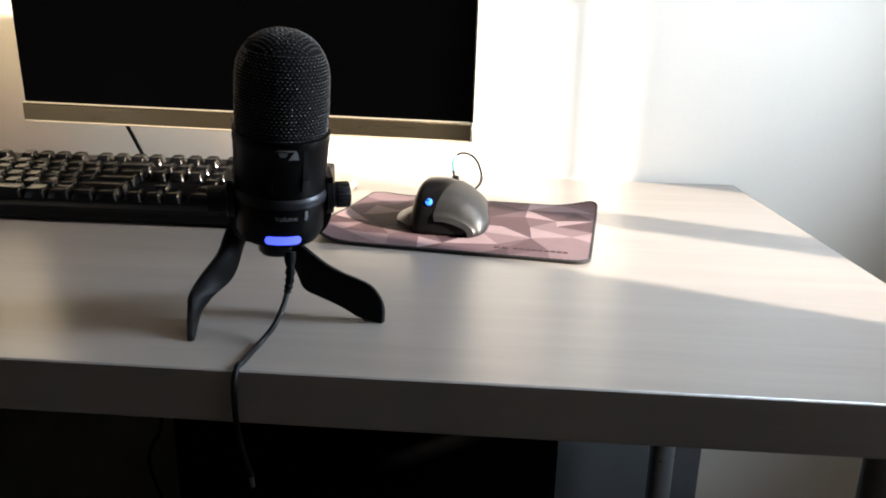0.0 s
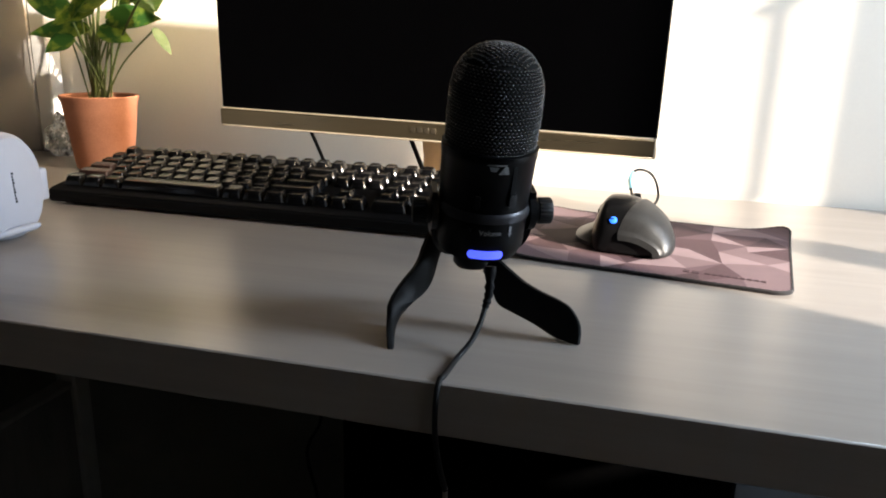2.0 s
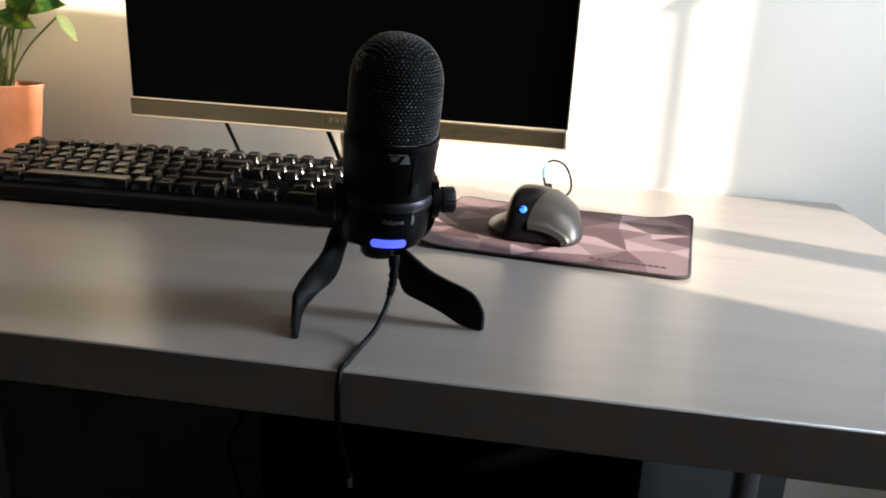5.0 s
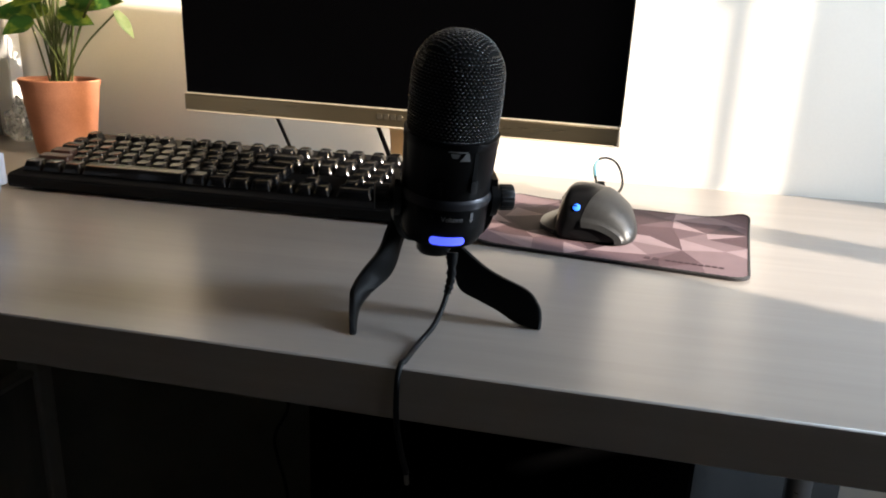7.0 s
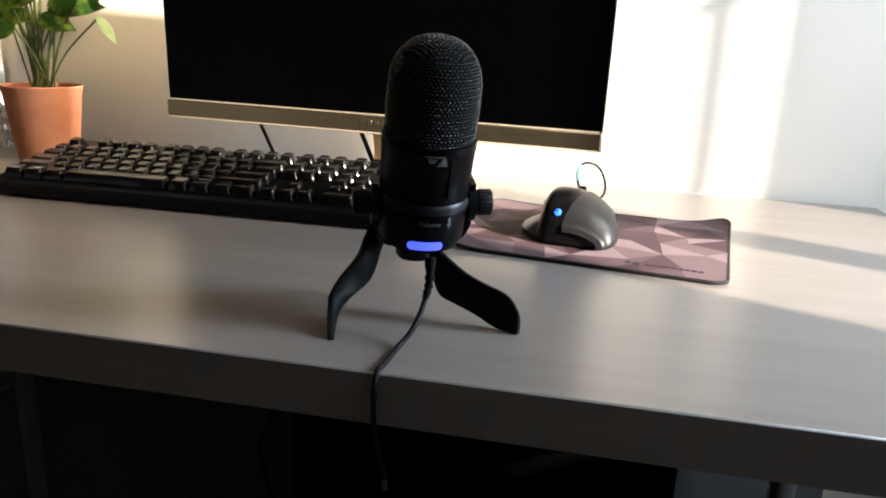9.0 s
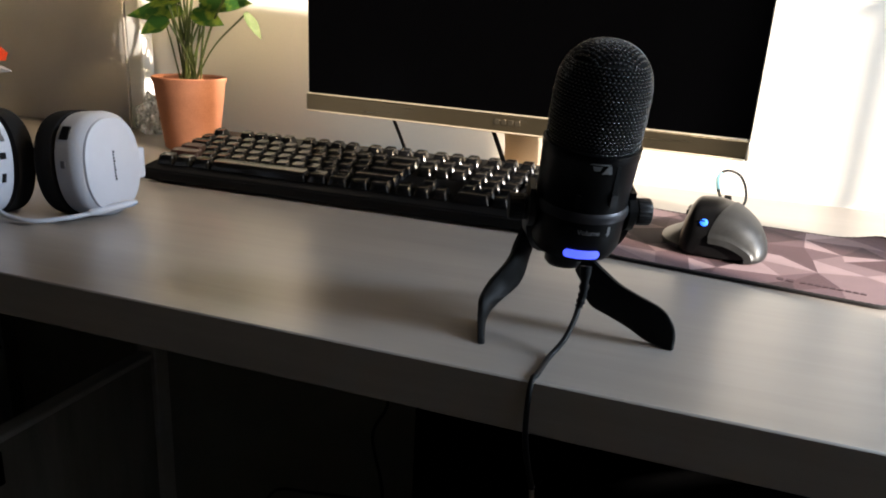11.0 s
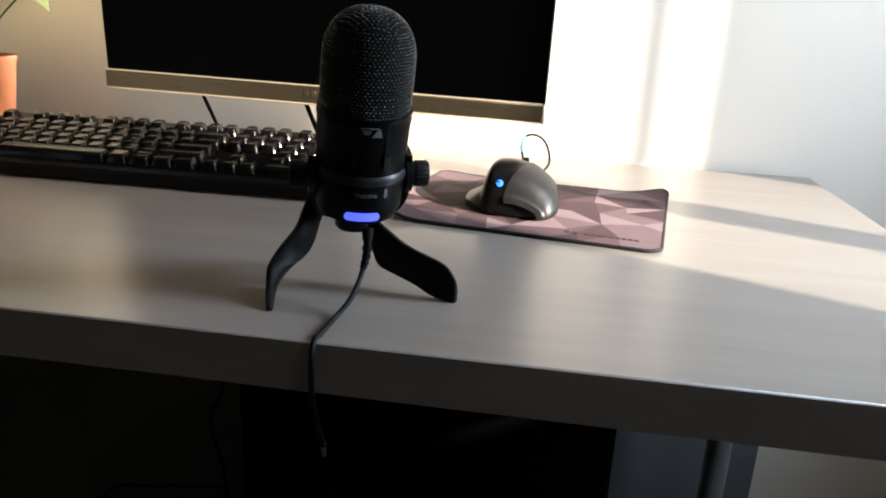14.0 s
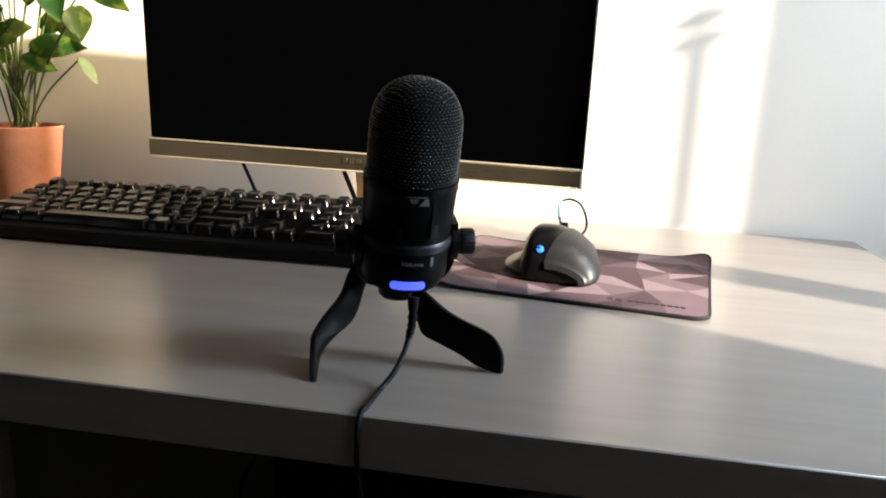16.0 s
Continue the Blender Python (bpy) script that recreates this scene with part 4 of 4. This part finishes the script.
# ---- potted plant ----
def build_plant():
    O = Vector((-0.606, 0.53, D))
    pl = thing("potted_plant", Matrix.Translation(O), "variegated green leafy plant in a terracotta pot", "plant")
    pot = lathe(bmesh.new(), [(0.0, 0.0), (0.036, 0.0), (0.0385, 0.003), (0.0505, 0.095), (0.0525, 0.0985), (0.0532, 0.1025), (0.0518, 0.1040), (0.0495, 0.102), (0.047, 0.086), (0.0, 0.086)], 56)
    part("pot", pot, M_POT, pl, "plain terracotta pot")
    so = lathe(bmesh.new(), [(0.0, 0.093), (0.03, 0.092), (0.0468, 0.0885)], 40)
    for v in so.verts:
        v.co.z += 0.002 * noise.noise(v.co * 90)
    part("soil", so, M_SOIL, pl)
    rnd = random.Random(5)

    def leaf(base, tip, width, normal, droop=0.12, mat_=M_LEAF):
        base, tip = Vector(base), Vector(tip)
        ax = tip - base
        ln = ax.length
        ax.normalize()
        side = ax.cross(Vector(normal)).normalized()
        nor = side.cross(ax).normalized()
        bm = bmesh.new()
        prof = [(0.0, 0.05), (0.04, 0.45), (0.14, 0.80), (0.28, 0.98), (0.42, 1.0), (0.58, 0.86), (0.74, 0.60), (0.88, 0.30), (1.0, 0.02)]
        rows = []
        for s, w in prof:
            back = 0.06 * ln * (1 if s < 0.05 else 0)
            row = []
            for q in (-1, -0.6, 0, 0.6, 1):
                p = base + ax * ln * s + side * q * w * width / 2 + nor * (0.16 * width * abs(q) * w - droop * ln * s * s + 0.02 * width * math.sin(9 * s + 5 * q))
                if s < 0.05 and q:
                    p -= ax * back * abs(q)
                row.append(bm.verts.new(p))
            rows.append(row)
        for a, b in zip(rows, rows[1:]):
            for k in range(4):
                bm.faces.new((a[k], a[k + 1], b[k + 1], b[k]))
        bmesh.ops.solidify(bm, geom=bm.faces[:], thickness=0.0005)
        part("leaf", bm, mat_, pl, "pale green leaf" if mat_ is M_LEAFP else "", smooth=70)

    K = 0.00093                              # metres a step of the sketch below; origin at the rim's middle
    # leaf: start, tip (across, up) in sketch steps, depth, width, face
    sk = [((52, 215), (66, 148), -0.015, 0.036, (0.25, -0.8, 0.45), 0), ((-12, 200), (58, 218), -0.02, 0.040, (0.1, -0.6, 0.8), 0), ((102, 208), (160, 172), 0.0, 0.030, (0.2, -0.7, 0.7), 0),
          ((104, 167), (110, 124), -0.09, 0.032, (0.4, -0.8, 0.2), 1), ((30, 112), (104, 118), -0.03, 0.034, (0.1, -0.55, 0.85), 0), ((104, 100), (127, 66), -0.09, 0.015, (0.3, -0.8, 0.4), 2),
          ((-18, 112), (12, 152), -0.035, 0.030, (-0.2, -0.9, 0.3), 0), ((10, 122), (-48, 104), -0.03, 0.032, (0.0, -0.6, 0.8), 0), ((-6, 98), (-82, 92), -0.01, 0.030, (-0.1, -0.5, 0.85), 0),
          ((-30, 120), (-92, 150), 0.0, 0.036, (-0.2, -0.6, 0.7), 0), ((-24, 150), (-70, 190), 0.01, 0.036, (-0.2, -0.7, 0.6), 0), ((0, 165), (-40, 150), -0.045, 0.034, (-0.1, -0.8, 0.6), 0),
          ((60, 165), (84, 122), 0.03, 0.034, (0.5, -0.7, 0.3), 1), ((-50, 205), (-10, 240), 0.02, 0.038, (0, -0.7, 0.7), 0), ((10, 225), (-30, 262), -0.01, 0.038, (0, -0.8, 0.6), 0),
          ((30, 240), (72, 262), 0.02, 0.040, (0.1, -0.7, 0.7), 0), ((70, 225), (108, 252), -0.01, 0.036, (0.2, -0.7, 0.7), 0), ((-70, 175), (-112, 190), 0.01, 0.034, (-0.3, -0.7, 0.6), 0),
          ((36, 140), (78, 160), 0.01, 0.034, (0.2, -0.8, 0.5), 0), ((18, 96), (64, 84), -0.035, 0.028, (0.1, -0.7, 0.6), 0), ((-8, 128), (34, 142), -0.03, 0.034, (0, -0.8, 0.5), 1), ((-20, 84), (-58, 66), -0.03, 0.028, (-0.1, -0.8, 0.5), 0), ((20, 176), (48, 206), 0.0, 0.036, (0, -0.8, 0.5), 0), ((0, 262), (30, 305), 0.0, 0.04, (0, -0.8, 0.5), 0), ((-40, 250), (-84, 275), 0.0, 0.04, (-0.2, -0.8, 0.5), 0)]
    # sketch "across" follows the plane that faces the desk's middle
    ac = Vector((0.90, 0.43, 0)).normalized()
    dp = Vector((0.43, -0.90, 0)).normalized()

    def P(u, v, d):
        return ac * u * K - dp * d + Vector((0, 0, 0.1025 + v * K))
    for i, (a, b, d, w, nrm, kind) in enumerate(sk):
        pa, pb = P(*a, d), P(*b, d - 0.012)
        nv = Vector((nrm[0] + rnd.uniform(-0.25, 0.25), -0.9, 0.25 + 0.3 * nrm[2] + rnd.uniform(-0.15, 0.25)))
        if kind == 2:
            nv = Vector((0.75, -0.62, 0.35))
        leaf(pa, pb, w * (1.08 if kind != 2 else 1.0), nv, 0.10 if kind != 2 else 0.02, (M_LEAF, M_BACKLEAF, M_LEAFP)[kind])
        ang = 2.4 * i
        r0 = 0.006 + 0.012 * rnd.random()
        foot = Vector((r0 * math.cos(ang) * 1.2, r0 * math.sin(ang) * 0.8, 0.090))
        knee = Vector((pa.x * 0.42 + foot.x * 0.5, pa.y * 0.42 + foot.y * 0.5, 0.09 + (pa.z - 0.09) * 0.55))
        part("stem", tube([foot, knee, pa], 0.0012 if i % 3 else 0.0016, 7, 6), M_STEM, pl)
    return pl


build_plant()


# ---- headset ----
def build_headset():
    hs = thing("headset", pose(-0.515, 0.16, D), "white wireless headset with black cushions resting on the desk", "headset")

    def cup(c, n, ports):
        """c: middle of the outer plate; n: the way it faces. The cup stands on its rim."""
        n = Vector(n).normalized()
        side = Vector((0, 0, 1)).cross(n).normalized()
        upv = n.cross(side)
        M = Matrix((side, upv, n)).transposed().to_4x4()
        M.translation = Vector(c)

        def oval(z, kx, ky, bm, n_=44):
            return [bm.verts.new(M @ Vector((kx * math.copysign(abs(math.cos(a)) ** 0.86, math.cos(a)), ky * math.copysign(abs(math.sin(a)) ** 0.86, math.sin(a)), z))) for a in [2 * math.pi * k / n_ for k in range(n_)]]

        def loft(rows, cap0=True, cap1=True):
            bm = bmesh.new()
            rs = [oval(z, kx, ky, bm) for z, kx, ky in rows]
            for a, b in zip(rs, rs[1:]):
                for k in range(len(a)):
                    bm.faces.new((a[k], a[(k + 1) % len(a)], b[(k + 1) % len(a)], b[k]))
            if cap0:
                bm.faces.new(rs[0][::-1])
            if cap1:
                bm.faces.new(rs[-1])
            return bm
        X, Y = 0.041, 0.0505
        sh = part("ear_cup", loft([(-0.030, X - 0.004, Y - 0.004), (-0.028, X - 0.001, Y - 0.001), (-0.012, X, Y), (-0.004, X - 0.0015, Y - 0.0015), (0.0, X - 0.005, Y - 0.005)]), M_WHITE, hs, "white matte ear cup")
        part("plate", loft([(0.0002, X - 0.0052, Y - 0.0052), (0.0026, X - 0.0058, Y - 0.0058), (0.0034, X - 0.0075, Y - 0.0075)]), M_GREYP if ports else M_WHITE, sh, "grey magnetic cover plate, darkened for its shaded side" if ports else "")
        part("cushion", loft([(-0.0305, X - 0.006, Y - 0.006), (-0.032, X + 0.0005, Y + 0.0), (-0.040, X + 0.003, Y + 0.0), (-0.050, X + 0.0015, Y - 0.0005), (-0.055, X - 0.005, Y - 0.005), (-0.054, X - 0.016, Y - 0.016), (-0.044, X - 0.019, Y - 0.019)]), M_FABRIC, hs, "thick black fabric ear cushion")
        # lettering on the plate as bars
        for i in range(10):
            part("letter_bar", (lambda b: (box(b, -0.0012, 0.0012 - 0.0005 * (i % 3), -0.015 + i * 0.0029, -0.0128 + i * 0.0029, 0.0034, 0.0037, m=M), b)[1])(bmesh.new()), M_BLACK, sh)

        def on_rim(deg, w, h, z, mat_, name):
            a = radians(deg)
            p = Vector((X * math.copysign(abs(math.cos(a)) ** 0.86, math.cos(a)), Y * math.copysign(abs(math.sin(a)) ** 0.86, math.sin(a)), z))
            o = Vector((math.cos(a) / X, math.sin(a) / Y, 0)).normalized()
            m = M @ axis_m(p, o, (0, 0, 1))
            bm = bmesh.new()
            box(bm, -h / 2, h / 2, -w / 2, w / 2, -0.001, 0.0007, bevel=0.0004, seg=1, m=m)
            part(name, bm, mat_, sh)
        return M, on_rim, X, Y
    # cup with the ports, facing the room; its rim shows to the microphone's side
    z0 = 0.0505
    M1, rim1, X, Y = cup((-0.012, -0.066, z0), (0.0, -1.0, 0.06), True)
    for deg, w, h, z, m_, nm in ((60, 0.013, 0.008, -0.017, M_BLACK, "wheel"), (31, 0.011, 0.008, -0.017, M_GREYP, "button"), (27, 0.005, 0.0035, -0.020, M_BLACK, "port"), (9, 0.0062, 0.0062, -0.017, M_BLACK, "port"), (-9, 0.0085, 0.0042, -0.017, M_BLACK, "port"), (84, 0.010, 0.005, -0.014, M_GREYP, "button")):
        rim1(deg, w, h, z, m_, nm)
    M2, rim2, X, Y = cup((0.098, 0.010, z0), (0.92, 0.02, 0.05), False)
    for deg, w, h, z, m_, nm in ((142, 0.013, 0.010, -0.018, M_BLACK, "hinge_slot"), (176, 0.007, 0.005, -0.018, M_GREYP, "logo_plate")):
        rim2(deg, w, h, z, m_, nm)
    # headband lying on the desk behind the cups
    band = spline([(-0.040, -0.030, 0.050), (-0.085, 0.030, 0.036), (-0.115, 0.085, 0.022), (-0.090, 0.125, 0.018), (-0.030, 0.120, 0.022), (0.030, 0.075, 0.036), (0.062, 0.040, 0.050)], 6)
    part("headband", sweep(bmesh.new(), band, [(-0.002, -0.013), (0.002, -0.013), (0.0028, 0.0), (0.002, 0.013), (-0.002, 0.013)]), M_WHITE, hs)
    part("hinge", bbox(0.082, 0.098, 0.046, 0.056, 0.030, 0.062, bevel=0.003), M_WHITE, hs)
    boom = part("microphone_boom", tube([(0.012, -0.052, 0.018), (0.030, -0.058, 0.008), (0.062, -0.056, 0.0045), (0.085, -0.036, 0.006), (0.100, -0.010, 0.009)], 0.0023, 10, 8), M_WHITE, hs, "white bendable boom")
    part("boom_tip", tube([(0.095, -0.020, 0.0085), (0.105, -0.002, 0.011), (0.116, 0.020, 0.014)], 0.0040, 12, 5, scales=[0.7, 0.95, 1, 1, 1, 1, 1, 1, 1, 0.9, 0.5]), M_WHITE, boom)
    return hs


build_headset()

# ---- left end of the desk ----
board = thing("pin_board", pose(-1.25, BY - 0.002, 0), "grey brown felt board leaning on the wall", "board")
part("panel", bbox(-0.60, 0.456, -0.035, -0.003, D + 0.001, D + 1.0, bevel=0.003), M_BOARD, board)
# white strip added to carry the sun on the wall beside the board
part("sun_strip", bbox(0.4575, 0.486, -0.032, -0.003, D + 0.001, D + 1.0, bevel=0.002), M_SUNSTRIP, board, "white strip added for the sunlit wall beside the board")
dark = thing("dark_panel", pose(-1.25, BY - 0.04, D), "dark brown panel standing before the grey board", "panel")
part("panel", bbox(-0.25, 0.055, -0.022, -0.002, 0.001, 0.9, bevel=0.002), M_DARKP, dark)

hutch = thing("white_shelf", pose(-0.806, 0.25, D, 0, -4.5, 0), "white upright shelf side standing on the desk", "shelf")
part("side_panel", bbox(-0.016, 0.008, 0.0, 0.020, 0.001, 0.75, bevel=0.0015), M_SHELF, hutch)
part("back_panel", bbox(-0.34, -0.018, 0.0, 0.020, 0.001, 0.75, bevel=0.0015), M_SHELF, hutch)

toy = thing("toy_blaster", pose(-1.045, 0.50, D) @ Matrix.Diagonal((1.0, 1.0, 1.04, 1)), "blue and white toy with an orange tip on a black stand", "toy")
part("stand_base", bbox(-0.10, 0.075, -0.05, 0.05, 0.0, 0.012, bevel=0.003), M_BLACK, toy)
part("stand_base", bbox(-0.08, 0.055, -0.04, 0.04, 0.0125, 0.024, bevel=0.003), M_BLACK, toy)
part("post", sweep(bmesh.new(), spline([(0.0, 0, 0.024), (-0.01, 0, 0.05), (0.006, 0, 0.085)], 5), [(-0.008, -0.006), (0.008, -0.006), (0.008, 0.006), (-0.008, 0.006)], up=(0, 1, 0)), M_BLACK, toy)
part("grip", sweep(bmesh.new(), spline([(-0.09, 0, 0.075), (0.0, 0, 0.088), (0.075, 0, 0.082), (0.080, 0, 0.070), (0.05, 0, 0.066)], 5), [(-0.006, -0.007), (0.006, -0.007), (0.006, 0.007), (-0.006, 0.007)], up=(0, 1, 0)), M_BLACK, toy)
part("body", sweep(bmesh.new(), spline([(-0.14, 0, 0.118), (-0.05, 0, 0.126), (0.03, 0, 0.125), (0.085, 0, 0.120)], 6), [(-0.010, -0.010), (0.010, -0.010), (0.008, 0.008), (-0.008, 0.008)], up=(0, 0, 1)), M_BLUE, toy, "dark blue plastic body")
part("rail", bbox(-0.02, 0.058, -0.006, 0.006, 0.135, 0.142, bevel=0.002), M_BLACK, toy)
part("receiver", bbox(-0.15, 0.004, -0.016, 0.012, 0.070, 0.104, bevel=0.008), M_BLUE, toy)
part("magazine", bbox(-0.10, -0.030, -0.018, 0.010, 0.030, 0.078, bevel=0.010), M_BLACK, toy, "black rounded magazine")
part("collar", lathe(bmesh.new(), [(0.012, 0), (0.019, 0.004), (0.019, 0.020), (0.013, 0.026)], 24, Matrix.Translation((-0.022, -0.018, 0.108)) @ Matrix.Rotation(math.pi / 2, 4, "Y")), M_BLACK, toy)
part("stripe", bbox(-0.15, -0.055, -0.019, -0.012, 0.106, 0.114, bevel=0.002), M_WHITE, toy)
part("accent", bbox(-0.15, -0.085, -0.0145, -0.0105, 0.120, 0.128, bevel=0.001), M_CYAN, toy, "light blue accent")
part("nose", sweep(bmesh.new(), spline([(0.012, -0.02, 0.104), (0.07, -0.022, 0.097), (0.148, -0.018, 0.090)], 5), [(-0.010, -0.012), (0.010, -0.014), (0.008, 0.006), (-0.010, 0.012)], scales=[1.0, 1.15, 1.15, 1.1, 1.0, 0.9, 0.8, 0.65, 0.5, 0.3, 0.08]), M_WHITE, toy, "white pointed nose")
part("trigger_loop", tube([(0.035, -0.01, 0.084), (0.070, -0.01, 0.086), (0.080, -0.01, 0.076), (0.070, -0.01, 0.066), (0.030, -0.01, 0.068)], 0.0045, 10, 6), M_BLACK, toy)
part("tip", sweep(bmesh.new(), spline([(0.082, 0, 0.122), (0.095, 0, 0.117), (0.112, 0, 0.108)], 5), [(-0.008, -0.007), (0.008, -0.006), (0.008, 0.006), (-0.008, 0.007)]), M_ORANGE, toy, "bright orange tip")

wrap = thing("plastic_bag", pose(-0.735, 0.60, D), "crumpled clear plastic wrap catching the sun", "plastic wrap")
_bm = bmesh.new()
bmesh.ops.create_icosphere(_bm, subdivisions=4, radius=1)
for v in _bm.verts:
    k = 1 + 0.35 * noise.noise(v.co * 2.3) + 0.2 * abs(noise.noise(v.co * 6.1))
    v.co = Vector((v.co.x * 0.026 * k, v.co.y * 0.024 * k, max(0.0005, 0.026 + v.co.z * 0.034 * k)))
M_FILM = mat("clear_film", (0.92, 0.92, 0.92), 0.10, var=0.05, bump=0.0, scale=90, rvar=0.05)
M_FILM.node_tree.nodes["Principled BSDF"].inputs["Transmission Weight"].default_value = 0.8
part("film", _bm, M_FILM, wrap, smooth=12)
knobby = thing("black_plug", pose(-0.672, 0.575, D), "small black plug lying behind the pot", "plug")
part("plug_body", bbox(-0.010, 0.010, -0.012, 0.012, 0.0, 0.032, bevel=0.004), M_BLACK, knobby)

# ---- below the desk ----
cable("hanging_cable", [(-0.270, 0.55, D - DT), (-0.278, 0.55, 0.52), (-0.283, 0.55, 0.42), (-0.285, 0.55, 0.368), (-0.308, 0.55, 0.311), (-0.289, 0.55, 0.217), (-0.283, 0.54, 0.10), (-0.26, 0.50, 0.0025)], 0.0026, M_CABLE, "thin black cable hanging under the desk")
cable("floor_cable", [(-0.283, 0.556, 0.190), (-0.33, 0.556, 0.186), (-0.42, 0.556, 0.172), (-0.493, 0.556, 0.154), (-0.52, 0.55, 0.08), (-0.50, 0.52, 0.0025)], 0.0026, M_CABLE, "loose black cable looping under the desk")
